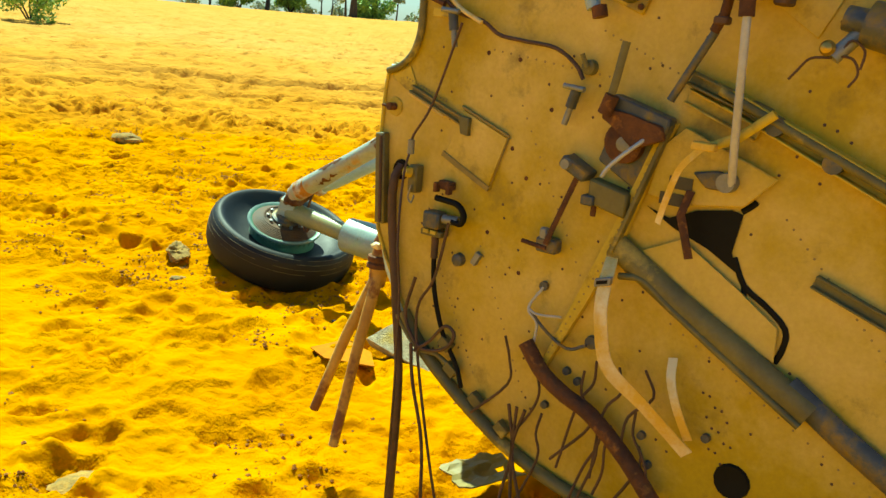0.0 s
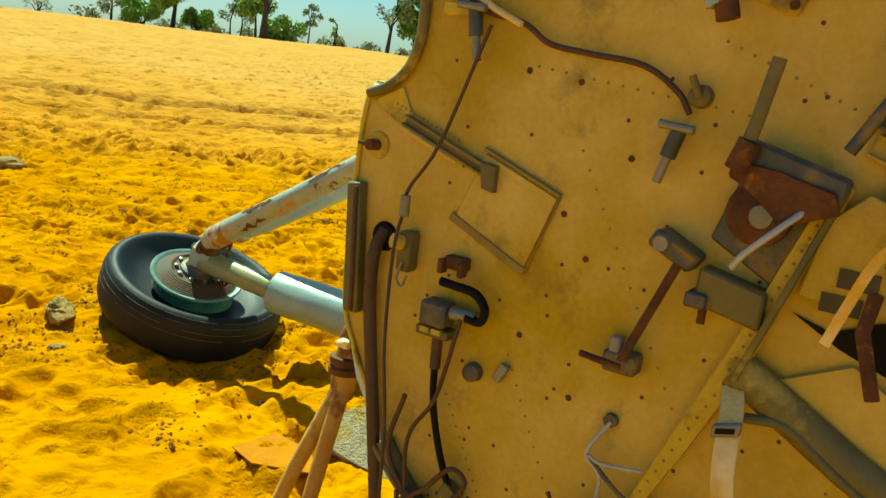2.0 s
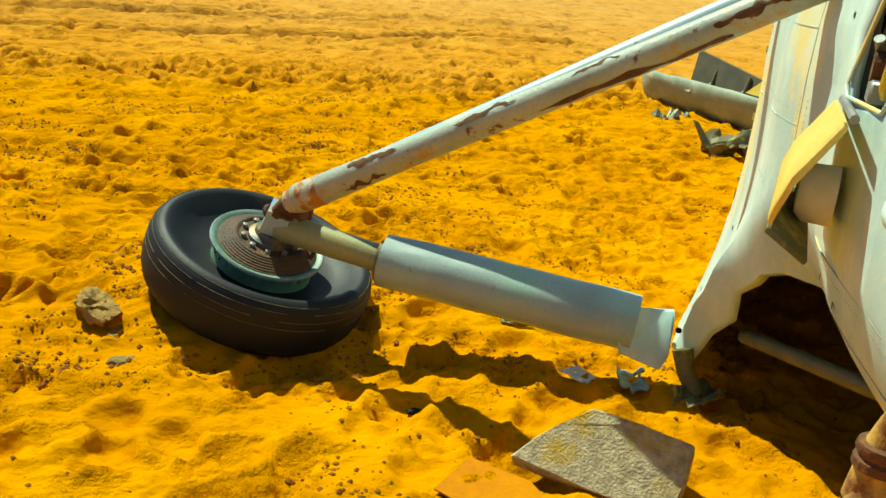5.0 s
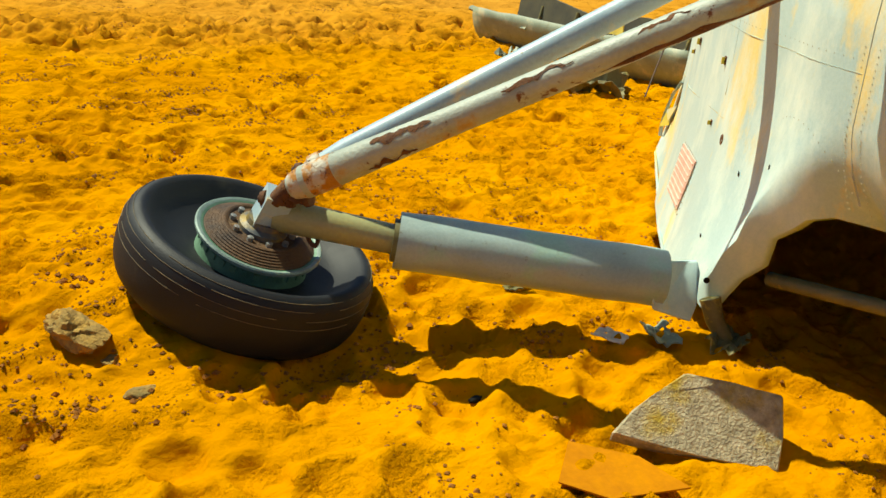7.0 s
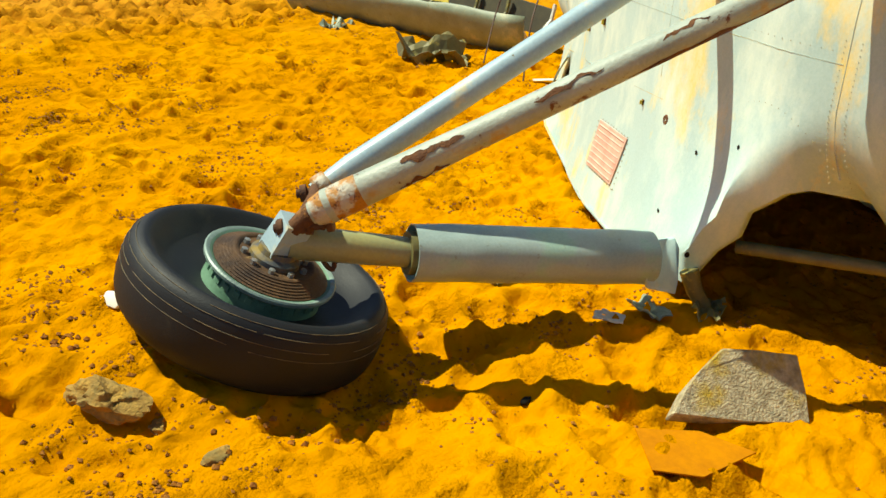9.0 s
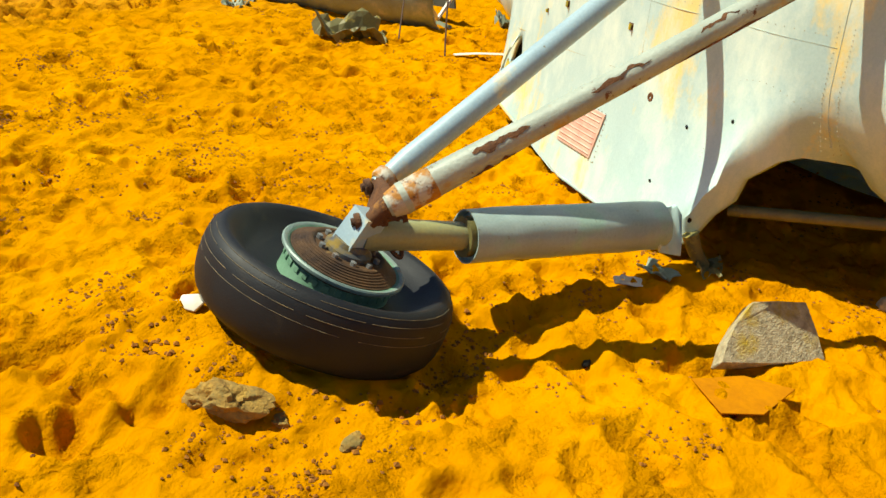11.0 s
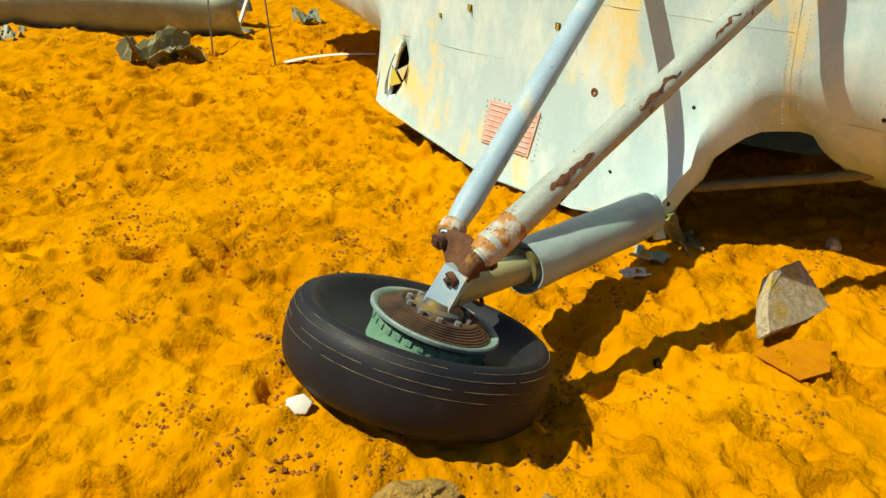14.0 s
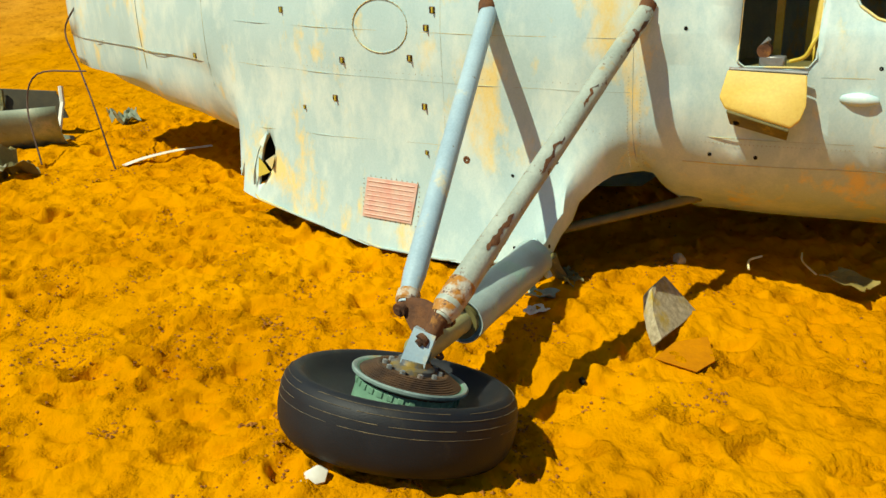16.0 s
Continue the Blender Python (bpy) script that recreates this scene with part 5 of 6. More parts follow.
# axle head, forks and bolts
hub_top = HUB + AXLE * 0.06
post = Vector((-1.001, 5.346, 0.278))
part("axle_stub", tube([HUB - AXLE * 0.02, HUB + AXLE * 0.07, Vector((-0.975, 5.295, 0.385))], [0.072, 0.070, 0.066], 4), STRUT, LEG, "pale blue axle stub")
part("hub_cap", lathe(HUB, AXLE, [(0.030, 0.092), (0.046, 0.090), (0.056, 0.07), (0.074, 0.065), (0.076, 0.0)], 24), BLUEGREY, LEG)
for p, d in ((Vector((-0.998, 5.29, 0.375)), Vector((0.5, -0.6, 0.2))), (Vector((-0.93, 5.23, 0.385)), Vector((0.5, -0.6, 0.2))), (Vector((-0.84, 5.371, 0.44)), Vector((0.6, -0.5, 0.1)))):
    n, u, w = basis(d)
    part("bolt", lathe(p, n, [(-0.060, 0.0), (-0.060, 0.016), (-0.048, 0.016), (-0.047, 0.030), (-0.025, 0.032), (-0.02, 0.018), (0.03, 0.018), (0.03, 0.032), (0.05, 0.030), (0.05, 0.0)], 10), RUST, LEG, "rusty pivot bolt")
across = Vector((0.62, -0.72, 0.25)).normalized()
part("yoke", slab([Vector(q) - across * 0.016 for q in ((-0.825, 5.385, 0.475), (-0.90, 5.30, 0.485), (-0.945, 5.235, 0.465), (-0.995, 5.265, 0.41), (-1.005, 5.30, 0.355), (-0.95, 5.325, 0.335), (-0.885, 5.345, 0.365), (-0.835, 5.385, 0.425))], across * 0.032, 0.008), RUST, LEG, "rust-eaten yoke joining the braces")
part("fork", tube([Vector((-1.0, 5.285, 0.365)), Vector((-0.965, 5.255, 0.41)), Vector((-0.93, 5.222, 0.445))], [0.028, 0.036, 0.048], 12), RUST, LEG)
part("fork", tube([Vector((-0.945, 5.225, 0.375)), Vector((-0.93, 5.23, 0.41)), Vector((-0.90, 5.22, 0.46))], [0.028, 0.040, 0.045], 12), RUST, LEG)


def rust_patch(a, b, t0, t1, facing, spread, r0, r1, seed):
    """A ragged flake of rust lying along a tube."""
    n, u, w = basis(b - a)
    mid = math.atan2(facing.dot(w), facing.dot(u))
    bm = bmesh.new()
    rows = []
    for i in range(19):
        q = i / 18
        half = spread * math.sin(math.pi * (0.02 + 0.96 * q)) ** 0.6 * (0.65 + 0.9 * noise.noise(Vector((q * 7, seed, 0.5))))
        off = 0.35 * noise.noise(Vector((q * 5, seed, 9.5)))
        row = []
        for k in range(6):
            ang = mid + off + half * (k / 2.5 - 1) + 0.12 * noise.noise(Vector((q * 21, k, seed)))
            t = t0 + (t1 - t0) * q
            row.append(bm.verts.new(a.lerp(b, t) + (u * math.cos(ang) + w * math.sin(ang)) * (r0 + (r1 - r0) * q + 0.0012)))
        rows.append(row)
    for p, q in zip(rows, rows[1:]):
        for k in range(5):
            bm.faces.new((p[k], p[k + 1], q[k + 1], q[k]))
    part("rust_patch", bm, RUST, LEG)


front_a, front_b = Vector((-0.955, 5.24, 0.425)), F(1.295, 0.27, 1.43)
for t0, t1, f, spread, r0, r1, seed in ((0.17, 0.28, (-0.9, -0.1, 0.3), 0.36, 0.0560, 0.0505, 1), (0.40, 0.52, (-0.9, -0.1, 0.3), 0.22, 0.0495, 0.0485, 3),
                                        (0.55, 0.86, (-0.2, -0.7, -0.7), 0.50, 0.047, 0.0465, 4), (0.62, 0.70, (-0.9, 0.0, 0.4), 0.22, 0.047, 0.0465, 5), (0.15, 0.24, (-0.1, -0.9, -0.5), 0.35, 0.0567, 0.0525, 6),
                                        (0.84, 0.97, (-0.6, -0.6, 0.0), 0.5, 0.0465, 0.0465, 7)):
    rust_patch(front_a, front_b, t0, t1, Vector(f), spread, r0, r1, seed)
part("wire_ring", tube(smooth_path([Vector((-0.842, 5.345, 0.44)), Vector((-0.86, 5.30, 0.36)), Vector((-0.88, 5.27, 0.24)), Vector((-0.86, 5.23, 0.20)), Vector((-0.83, 5.26, 0.26))], 5), 0.009, 6), RUST, LEG)
part("piston_collar", tube([Vector((-0.60, 5.130, 0.231)), Vector((-0.57, 5.114, 0.228))], 0.080, 22), OLIVE, LEG)
# ears where the sleeve meets the fuselage
part("clevis_plate", slab([Vector((0.20, 4.60, 0.225)), Vector((0.31, 4.66, 0.205)), Vector((0.43, 4.60, 0.22)), F(1.72, 0.55, 0.19), F(1.69, 0.545, 0.06), Vector((0.36, 4.52, 0.015)), Vector((0.21, 4.575, 0.065))], (0.012, 0.02, 0.0), 0.004), SKIN, LEG, "pale blue clevis plate")
part("clevis_hole", lathe(Vector((0.418, 4.533, 0.172)), Vector((-0.55, -0.8, 0.1)), [(0.0, 0.012), (0.004, 0.010), (0.003, 0.0)], 12), BLACK, LEG)
for k in range(8):
    part("sleeve_rivet", lathe(Vector((0.235, 4.655, 0.218)) + Vector((-0.03, 0.03, -0.012)) + Vector((-0.006, -0.012, -0.012)) * (k - 1), Vector((-0.4, -0.5, 0.7)), [(0.006, 0.004), (0.010, 0.0)], 6), BLACK, LEG)
part("lug_foot", tube([F(1.70, 0.50, 0.10), F(1.68, 0.47, 0.02), F(1.66, 0.42, -0.05)], [0.04, 0.035, 0.03], 10), OLIVE, LEG)
part("brace_fitting", tube([F(1.295, 0.29, 1.42), F(1.29, 0.24, 1.47)], [0.035, 0.045], 12), RUST, LEG)
part("brace_fitting", tube([F(2.14, 0.43, 1.42), F(2.15, 0.38, 1.46)], [0.045, 0.06], 12), RUST, LEG)

# ---- loose things on the sand ----
def rest(x, y):
    """The height of the sand as it lies."""
    i, j = int(np.searchsorted(GRID_X, x)) - 1, int(np.searchsorted(GRID_Y, y)) - 1
    u, v = (x - GRID_X[i]) / (GRID_X[i + 1] - GRID_X[i]), (y - GRID_Y[j]) / (GRID_Y[j + 1] - GRID_Y[j])
    low = GRID_Z[i, j] * (1 - u) + GRID_Z[i + 1, j] * u
    return float(low * (1 - v) + (GRID_Z[i, j + 1] * (1 - u) + GRID_Z[i + 1, j + 1] * u) * v)


def sheet_scrap(name, c, size, seed, mat, label, category, turn=0.0, crumple=0.4, n=9):
    """A crumpled sheet of thin metal."""
    t = thing(name, label, category)
    bm = bmesh.new()
    rows = []
    off = Vector((seed * 5.1, seed * 2.3, 0))
    for i in range(n):
        row = []
        for j in range(n):
            a, b = i / (n - 1) - 0.5, j / (n - 1) - 0.5
            k = 1 + 0.35 * noise.noise(Vector((a * 4, b * 4, seed)))
            x, y = a * size[0] * k, b * size[1] * k
            z = crumple * size[2] * (noise.noise(Vector((a * 3, b * 3, 0)) + off) + 0.6 * noise.noise(Vector((a * 7, b * 7, 3)) + off)) + size[2] * 0.5 * abs(b) * 2
            q = Vector((x * math.cos(turn) - y * math.sin(turn), x * math.sin(turn) + y * math.cos(turn), z))
            row.append(bm.verts.new(Vector(c) + q))
        rows.append(row)
    for i in range(n - 1):
        for j in range(n - 1):
            if noise.noise(Vector((i * 0.9, j * 0.9, seed))) < 0.45:
                bm.faces.new((rows[i][j], rows[i + 1][j], rows[i + 1][j + 1], rows[i][j + 1]))
    bmesh.ops.delete(bm, geom=[v for v in bm.verts if not v.link_faces], context="VERTS")
    ob = part("sheet", bm, mat, t, smooth=False)
    md = ob.modifiers.new("sheet", "SOLIDIFY")
    md.thickness = 0.006
    return t


def stone(name, c, size, seed, mat, label, turn=0.0, rough=0.35, detail=3):
    bm = lump(c, size, seed, detail, rough, turn)
    ob = part(name, bm, mat)
    return tagged(ob, label, "stone")


stone("dried_clod", (-1.69, 5.30, rest(-1.69, 5.30) + 0.006), (0.115, 0.065, 0.055), 2, STONE, "lumpy dried clod of earth on the sand", -1.1, 0.5, 4)
stone("dried_clod", (-1.60, 5.15, rest(-1.60, 5.15) + 0.002), (0.035, 0.025, 0.018), 9, STONE, "small crumb of dried earth on the sand", 0.9, 0.5)
stone("small_stone", (0.70, 3.68, rest(0.70, 3.68) + 0.015), (0.05, 0.035, 0.035), 3, CONCRETE, "small grey stone on the sand near the slab")
stone("pebble", (-0.55, 4.56, rest(-0.55, 4.56) + 0.004), (0.032, 0.016, 0.012), 5, BLACK, "dark flat pebble on the sand")
stone("flat_stone", (-1.23, 2.80, rest(-1.23, 2.80) + 0.005), (0.11, 0.075, 0.03), 6, STONE, "flat brownish stone half buried in sand", 0.5)
stone("grey_stone", (-3.68, 9.75, rest(-3.68, 9.75) + 0.02), (0.17, 0.12, 0.09), 7, STONE, "brown weathered lump on the open sand", -0.3)
stone("clod", (-1.55, 4.9, -0.075), (0.05, 0.03, 0.015), 8, STONE, "small clod of sand")
white = thing("white_fragment", "broken white painted fragment lying on the sand", "fragment")
wz = rest(-1.43, 5.73)
part("shard", slab([(-1.46, 5.765, wz + 0.005), (-1.435, 5.70, wz), (-1.40, 5.685, wz + 0.03), (-1.395, 5.72, wz + 0.05), (-1.43, 5.765, wz + 0.045)], (0.020, 0.012, -0.012), 0.004), WHITE, white)
part("chip", slab([(-1.48, 5.785, wz), (-1.485, 5.75, wz), (-1.445, 5.76, wz + 0.025), (-1.435, 5.79, wz + 0.02)], (0.014, 0.0, -0.01), 0.003), CONCRETE, white, "grey chip at the fragment's foot")
glass = thing("amber_sheet", "cracked dusty amber sheet lying flat on the sand", "sheet")
part("pane", slab([(x, y, max(rest(-0.60 + 0.065 * a, 3.88 + 0.06 * b) for a in range(6) for b in range(6)) - 0.002) for x, y in ((-0.46, 4.19), (-0.31, 4.04), (-0.275, 3.86), (-0.525, 3.913), (-0.615, 4.036))], (0, 0, -0.006), 0.001), amber, glass)
sheet_scrap("metal_scrap", (0.22, 2.87, -0.07), (0.26, 0.18, 0.05), 3, RAIL, "bent olive sheet-metal scrap under the bulkhead", "scrap", 0.5)
sheet_scrap("metal_scrap", (0.30, 4.60, -0.07), (0.16, 0.10, 0.05), 5, WRECK, "torn grey metal scrap beneath the leg's foot", "scrap", 1.2)
sheet_scrap("metal_scrap", (0.48, 4.42, -0.06), (0.20, 0.12, 0.08), 6, OLIVE, "crumpled olive bracket below the fuselage", "scrap", 0.3)
sheet_scrap("metal_scrap", (0.10, 4.66, -0.07), (0.12, 0.08, 0.03), 8, WHITE, "small pale metal flake on the sand", "scrap", 2.0)
sheet_scrap("metal_scrap", (0.03, 5.16, -0.065), (0.14, 0.06, 0.02), 9, OLIVE, "thin flake of metal on the sand", "scrap", 0.2)
sheet_scrap("crumpled_sheet", (3.42, 8.80, -0.05), (0.62, 0.42, 0.24), 11, OLIVE, "crumpled grey metal sheet on the sand", "scrap", -0.8, 0.9, 11)
sheet_scrap("crumpled_sheet", (5.55, 8.25, -0.05), (0.36, 0.25, 0.18), 12, WRECK, "torn pale metal pieces beneath the tail", "scrap", 0.6, 0.9, 10)
sheet_scrap("crumpled_sheet", (3.75, 10.6, -0.05), (0.40, 0.25, 0.12), 14, WRECK, "small crumpled grey sheet beside the wreck", "scrap", 0.4, 0.9)
strip_ = thing("metal_strip", "thin pale metal strip lying on the sand", "strip")
part("strip", tube(smooth_path([(3.62, 7.75, -0.05), (3.80, 7.60, -0.035), (4.0, 7.36, -0.03), (4.20, 7.08, -0.05)], 4), 0.035, 8, 0.2), WHITE, strip_)
rng = random.Random(21)
verts, faces = [], []
OCT = ((1, 0, 0), (0, 1, 0), (-1, 0, 0), (0, -1, 0), (0, 0, 1), (0, 0, -1))
TRI = ((0, 1, 4), (1, 2, 4), (2, 3, 4), (3, 0, 4), (1, 0, 5), (2, 1, 5), (3, 2, 5), (0, 3, 5))
crumbs = []
for _ in range(170):
    cx, cy, w = rng.uniform(-3.2, 1.0), rng.uniform(4.6, 10.5), rng.uniform(0.05, 0.16)
    crumbs += [(cx + rng.gauss(0, w), cy + rng.gauss(0, w * 0.5), 0.0025 + 0.009 * rng.random() ** 3) for _ in range(rng.randint(20, 70))]
for k in range(420):
    a, d = rng.uniform(0, 6.28), rng.uniform(0.46, 0.66)
    crumbs.append((-1.06 + d * math.cos(a), 5.43 + d * math.sin(a), 0.003 + 0.011 * rng.random() ** 2.5))
for _ in range(330):
    cx, cy, w = rng.uniform(-5.5, 5.5), 1.9 + rng.random() ** 1.1 * 12, rng.uniform(0.05, 0.22)
    crumbs += [(cx + rng.gauss(0, w), cy + rng.gauss(0, w * 0.5), 0.0025 + 0.009 * rng.random() ** 3) for _ in range(rng.randint(20, 70))]
crumbs += [(rng.uniform(-5, 5), 1.8 + rng.random() * 10, 0.003 + 0.009 * rng.random() ** 3) for _ in range(900)]
for x, y, r in crumbs:
    z = rest(x, y)
    k = len(verts)
    verts += [(x + ox * r * rng.uniform(0.7, 1.5), y + oy * r * rng.uniform(0.7, 1.5), z + 0.3 * r + oz * r * rng.uniform(0.5, 1.0)) for ox, oy, oz in OCT]
    faces += [(a + k, b + k, c + k) for a, b, c in TRI]
me = bpy.data.meshes.new("sand_crumbs")
me.from_pydata(verts, [], faces)
me.materials.append(CLOD)
tagged(new("sand_crumbs", me), "small crumbs of sand and grit scattered in clusters", "grit", kind="stuff")
for a, b, r in (((0.30, 3.02, -0.05), (0.62, 2.95, -0.045), 0.006), ((0.45, 3.35, -0.055), (0.62, 3.2, -0.05), 0.007)):
    tw = part("twig", tube(smooth_path([a, Vector(a).lerp(Vector(b), 0.5) + Vector((0.02, 0.03, 0.008)), b], 4), r, 6), WEBBING)
    tagged(tw, "dry pale twig lying on the sand", "twig")

# ---- second wreck ----
wreck = thing("wreck_section", "torn grey-green half shell of fuselage lying open on the sand", "aircraft wreck")
wa, wb = Vector((4.45, 12.0, 0.0)), Vector((4.85, 8.6, 0.0))
along = (wb - wa).normalized()
acr = Vector((-along.y, along.x, 0))
rows = []
bm = bmesh.new()
for i in range(15):
    t = i / 14
    row = []
    for j in range(9):
        a = -0.15 + 2.0 * j / 8
        r = 0.42 + 0.03 * noise.noise(Vector((t * 5, j, 0)))
        h = 1.0 - 0.25 * (noise.noise(Vector((t * 6, 4.0, 0))) + 0.4) * (j in (0, 8)) - (0.9 * max(0.0, noise.noise(Vector((t * 9, 1.0, 5)))) if j < 2 else 0.0)
        row.append(bm.verts.new(wa.lerp(wb, t) - acr * math.cos(a) * r + Vector((0, 0, 0.30 - math.sin(a) * r * h))))
    rows.append(row)
for p, q in zip(rows, rows[1:]):
    for j in range(8):
        bm.faces.new((p[j], p[j + 1], q[j + 1], q[j]))
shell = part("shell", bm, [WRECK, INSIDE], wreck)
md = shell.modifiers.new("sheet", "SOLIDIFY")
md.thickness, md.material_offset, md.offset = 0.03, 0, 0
# inner wall, its interior shade given as dark colour
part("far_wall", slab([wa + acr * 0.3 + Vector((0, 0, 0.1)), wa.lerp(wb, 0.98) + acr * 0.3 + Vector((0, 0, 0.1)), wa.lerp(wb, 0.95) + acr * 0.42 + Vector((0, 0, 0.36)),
                       wa.lerp(wb, 0.6) + acr * 0.42 + Vector((0, 0, 0.50)), wa.lerp(wb, 0.35) + acr * 0.4 + Vector((0, 0, 0.42)), wa + acr * 0.38 + Vector((0, 0, 0.62))], acr * 0.04), INSIDE, wreck, "inner wall, coloured dark for the shade inside the shell")
for t in (0.12, 0.3, 0.5, 0.68, 0.8, 0.97):
    p = wa.lerp(wb, t)
    part("frame", tube([p - acr * 0.36 + UP * 0.25, p - acr * 0.05 + UP * 0.02, p + acr * 0.33 + UP * 0.25, p + acr * 0.38 + UP * 0.42], 0.025, 6), OLIVE if t < 0.9 else WHITE, wreck)
part("torn_flap", slab([wa.lerp(wb, 0.55) - acr * 0.40 + UP * 0.36, wa.lerp(wb, 0.72) - acr * 0.40 + UP * 0.36, wa.lerp(wb, 0.70) - acr * 0.34 + UP * 0.50, wa.lerp(wb, 0.60) - acr * 0.34 + UP * 0.52], acr * 0.015), YELLOW, wreck)
part("beam", tube([wa - along * 0.3 - acr * 0.2 + UP * 0.30, wa + along * 1.0 - acr * 0.38 + UP * 0.22], 0.06, 8, 0.6), WRECK, wreck)

# ---- trees and bushes on the crest ----
def crown(pts, n, leaf, rng, mat, name, parent):
    """Many small leaves in clumps round points (place, radius)."""
    bm = bmesh.new()
    for c, r in pts:
        for _ in range(n):
            d = Vector((rng.gauss(0, 1), rng.gauss(0, 1), rng.gauss(0, 0.8)))
            p = Vector(c) + d.normalized() * r * rng.random() ** 0.45
            u = Vector((rng.gauss(0, 1), rng.gauss(0, 1), rng.gauss(0, 1))).normalized()
            w = u.cross(Vector((rng.gauss(0, 1), rng.gauss(0, 1), rng.gauss(0, 1)))).normalized()
            s = leaf * (0.6 + 0.8 * rng.random())
            vs = [bm.verts.new(p + q) for q in (u * s, w * s * 0.45, -u * s, -w * s * 0.45)]
            bm.faces.new(vs)
    return part(name, bm, mat, parent, smooth=False)


def tree(x, y, height, lean, spread, seed, leaves, mat, label, trunk_r=0.10, kind="tree", limbs=6, leaf=0.09):
    rng = random.Random(seed)
    t = thing(kind, label, kind)
    z = float(dune(np.array(x), np.array(y))) - 0.08
    base = Vector((x, y, z))
    tip = base + Vector((lean * height, 0.1 * height * rng.uniform(-1, 1), height * 0.8))
    mid = base.lerp(tip, 0.45) + Vector((-0.12 * lean * height + rng.uniform(-0.1, 0.1), 0, 0.05 * height))
    path = smooth_path([base, mid, tip], 5)
    bm = tube(path, [trunk_r * (1.15 - 0.95 * i / (len(path) - 1)) for i in range(len(path))], 8)
    spots = []
    for k in range(limbs):
        f = 0.4 + 0.58 * k / max(limbs - 1, 1)
        p = path[min(int(f * (len(path) - 1)), len(path) - 1)]
        a = rng.uniform(0, 2 * math.pi)
        q = p + Vector((math.cos(a) * spread * rng.uniform(0.5, 1), math.sin(a) * spread * rng.uniform(0.5, 1), height * rng.uniform(0.05, 0.28)))
        m = p.lerp(q, 0.5) + Vector((rng.uniform(-0.1, 0.1), rng.uniform(-0.1, 0.1), 0.08 * height))
        add_tube(bm, smooth_path([p, m, q], 3), [trunk_r * (0.42 - 0.055 * i) for i in range(7)], 6)
        spots += [(q, spread * 0.42), (m, spread * 0.34), (q + Vector((rng.uniform(-0.3, 0.3), 0, 0.15)) * spread, spread * 0.3)]
        for _ in range(2):
            e = q + Vector((rng.uniform(-1, 1), rng.uniform(-1, 1), rng.uniform(0, 0.8))) * spread * 0.4
            add_tube(bm, [m.lerp(q, 0.7), e], [trunk_r * 0.13, trunk_r * 0.05], 5)
    part("trunk", bm, BARK, t)
    if leaves:
        crown(spots, leaves, leaf, rng, mat, "crown", t)
    return t


def bush(x, y, w, h, seed, n, mat, label, leaf=0.07):
    rng = random.Random(seed)
    t = thing("bush", label, "bush")
    z = float(dune(np.array(x), np.array(y))) - 0.03
    bm = bmesh.new()
    spots = []
    for k in range(7):
        q = Vector((x + rng.uniform(-w, w) * 0.7, y + rng.uniform(-w, w) * 0.7, z + h * rng.uniform(0.15, 0.85)))
        add_tube(bm, smooth_path([(x + rng.uniform(-0.1, 0.1), y, z - 0.05), Vector((x, y, z)).lerp(q, 0.5) + Vector((0, 0, 0.1 * h)), q], 3), [0.03, 0.027, 0.024, 0.02, 0.016, 0.012, 0.008], 5)
        spots.append((q, w * 0.42))
    part("woody_base", bm, BARK, t)
    crown(spots, n, leaf, rng, mat, "foliage", t)
    return t


EYE0 = Vector((-0.116, 0.66))


def on_crest(dx, dy, d):
    return EYE0.x + dx * d, EYE0.y + dy * d


tree(*on_crest(-0.410, 0.912, 45), 3.2, 0.75, 1.5, 1, 14, DRYLEAF, "leaning dark desert tree with sparse leaves on the dune crest", 0.26, limbs=7)
tree(*on_crest(-0.455, 0.890, 44), 3.4, -0.2, 1.5, 31, 160, LEAF, "green thorny desert tree on the dune crest", 0.14)
bush(*on_crest(-0.341, 0.940, 47), 0.6, 0.9, 2, 25, DRYLEAF, "bare grey thorn bush on the dune crest")
tree(*on_crest(-0.275, 0.961, 50), 1.9, 0.05, 0.9, 3, 80, DRYLEAF, "pale half-bare small tree on the dune crest", 0.07)
bush(*on_crest(-0.245, 0.970, 49), 1.1, 1.4, 4, 420, LEAF, "dense green bush on the dune crest", 0.10)
tree(*on_crest(-0.216, 0.976, 48), 3.4, 0.06, 1.4, 5, 360, LEAF, "full green desert tree on the dune crest", 0.12, limbs=8, leaf=0.13)
bush(*on_crest(-0.190, 0.982, 49), 0.9, 1.2, 6, 360, LEAF, "dense green bush on the dune crest", 0.10)
tree(*on_crest(-0.157, 0.988, 50), 2.3, 0.1, 0.8, 7, 30, DRYLEAF, "thin sparse tree on the dune crest", 0.05)
tree(*on_crest(-0.146, 0.989, 50), 2.1, -0.05, 0.7, 8, 25, DRYLEAF, "thin sparse tree on the dune crest", 0.05)
tree(*on_crest(-0.122, 0.9925, 46), 3.4, 0.05, 0.7, 9, 10, LEAF, "thick dark upright trunk on the dune crest", 0.20, limbs=5)
tree(*on_crest(-0.130, 0.9915, 48), 2.6, -0.05, 1.0, 10, 240, LEAF, "light green desert tree on the dune crest", 0.07)
bush(*on_crest(-0.100, 0.995, 48), 1.1, 1.2, 11, 420, LEAF, "dense green bush on the dune crest", 0.10)
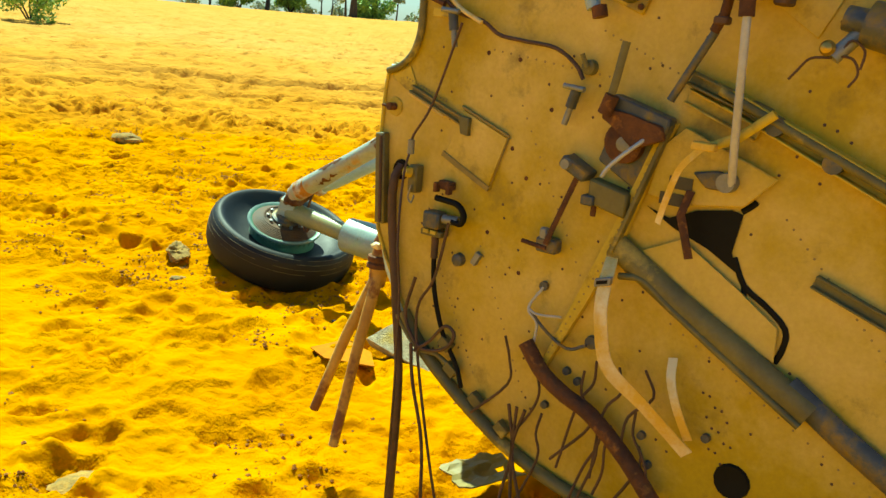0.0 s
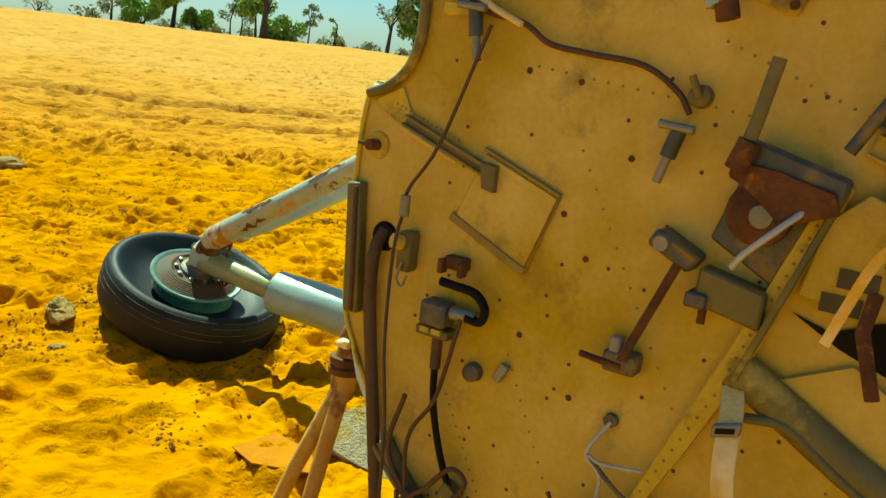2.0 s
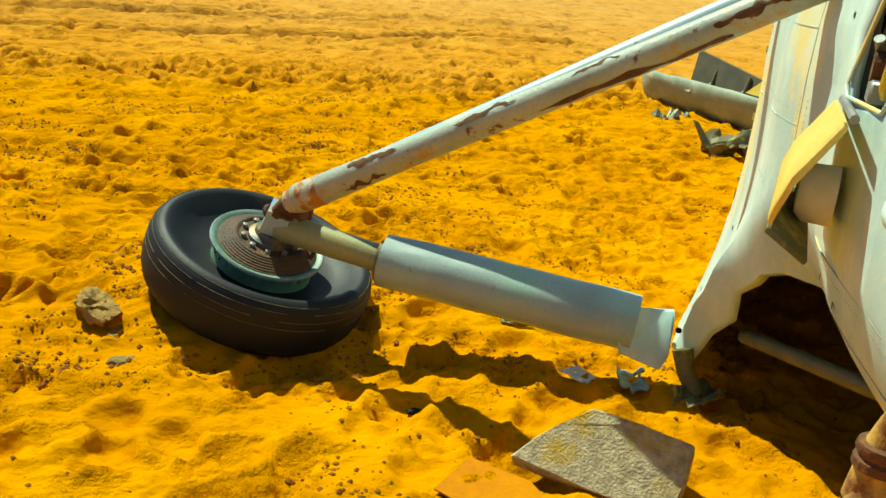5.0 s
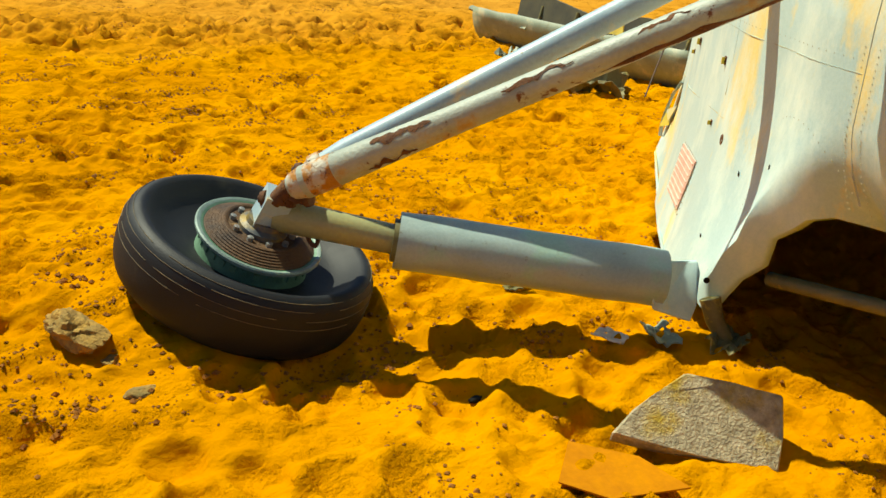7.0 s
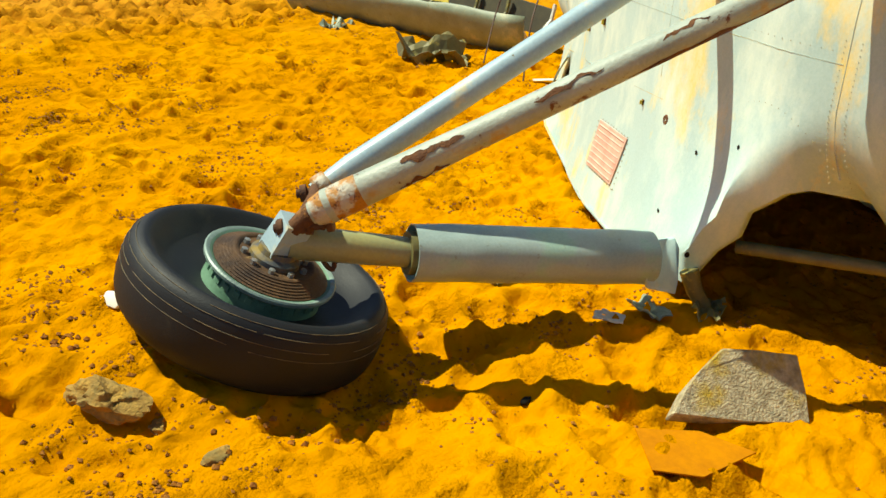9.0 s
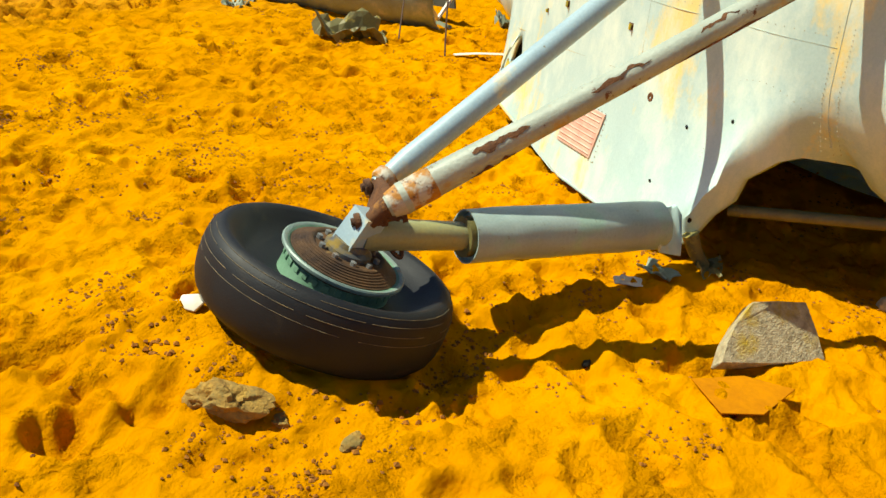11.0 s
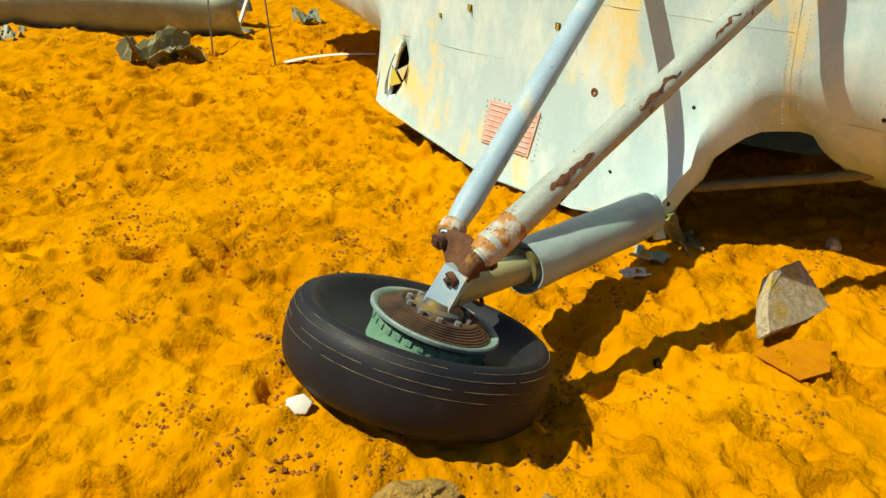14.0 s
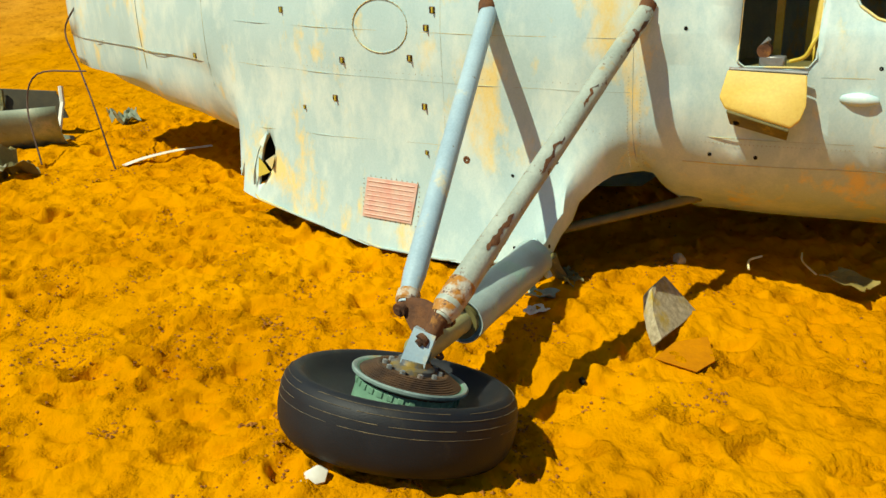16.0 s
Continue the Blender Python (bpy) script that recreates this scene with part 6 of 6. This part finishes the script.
tree(*on_crest(-0.0735, 0.997, 51), 2.6, 0.02, 0.5, 12, 30, DRYLEAF, "slim sparse tree on the dune crest", 0.05)
tree(*on_crest(-0.045, 0.999, 47), 1.6, 0.05, 0.35, 13, 14, LEAF, "short dark stump with a tuft of leaves on the crest", 0.10, limbs=3)
bush(*on_crest(-0.034, 0.9994, 47), 0.5, 0.5, 14, 40, DRYLEAF, "low dark scrub on the dune crest")
for k in range(9):
    a = -0.30 + 0.042 * k
    bush(*on_crest(a, math.sqrt(1 - a * a), 54 + 3 * (k % 3)), 0.9, 0.7, 40 + k, 40, DRYLEAF, "low grey scrub along the dune crest", 0.12)
bush(8.3, 27.6, 1.5, 2.1, 20, 700, LEAF, "green thorn bush on the open sand", 0.07)
bush(-12.0, 24.6, 0.9, 0.9, 22, 220, LEAF, "dark green bush on the open sand", 0.06)
for k, a in enumerate((0.36, 0.44, 0.52, 0.60)):
    bush(*on_crest(a, math.sqrt(1 - a * a), 50 + 2 * k), 1.2, 1.3, 60 + k, 120, LEAF, "green bush on the dune crest", 0.11)
tree(*on_crest(0.014, 0.9999, 47), 3.6, 0.10, 0.9, 80, 26, DRYLEAF, "tall half-bare desert tree on the dune crest", 0.11, limbs=7)
tree(*on_crest(0.052, 0.9986, 48), 3.4, -0.05, 1.3, 81, 300, LEAF, "full green desert tree on the dune crest", 0.12, limbs=8, leaf=0.13)
tree(*on_crest(0.080, 0.9968, 47), 4.6, 0.03, 1.2, 82, 300, LEAF, "tall dense green tree on the dune crest", 0.16, limbs=9, leaf=0.13)
tree(*on_crest(0.096, 0.9954, 48), 4.4, 0.05, 1.3, 83, 320, LEAF, "tall dense green tree on the dune crest", 0.14, limbs=9, leaf=0.13)
for k, a in enumerate((0.060, 0.108, 0.150, 0.185, 0.225)):
    bush(*on_crest(a, math.sqrt(1 - a * a), 47 + k % 2), 1.2, 1.4, 90 + k, 380, LEAF, "dense green bush on the dune crest", 0.12)
tree(*on_crest(0.132, 0.9913, 49), 3.0, -0.05, 0.9, 88, 260, LEAF, "light green desert tree on the dune crest", 0.09, limbs=7, leaf=0.13)
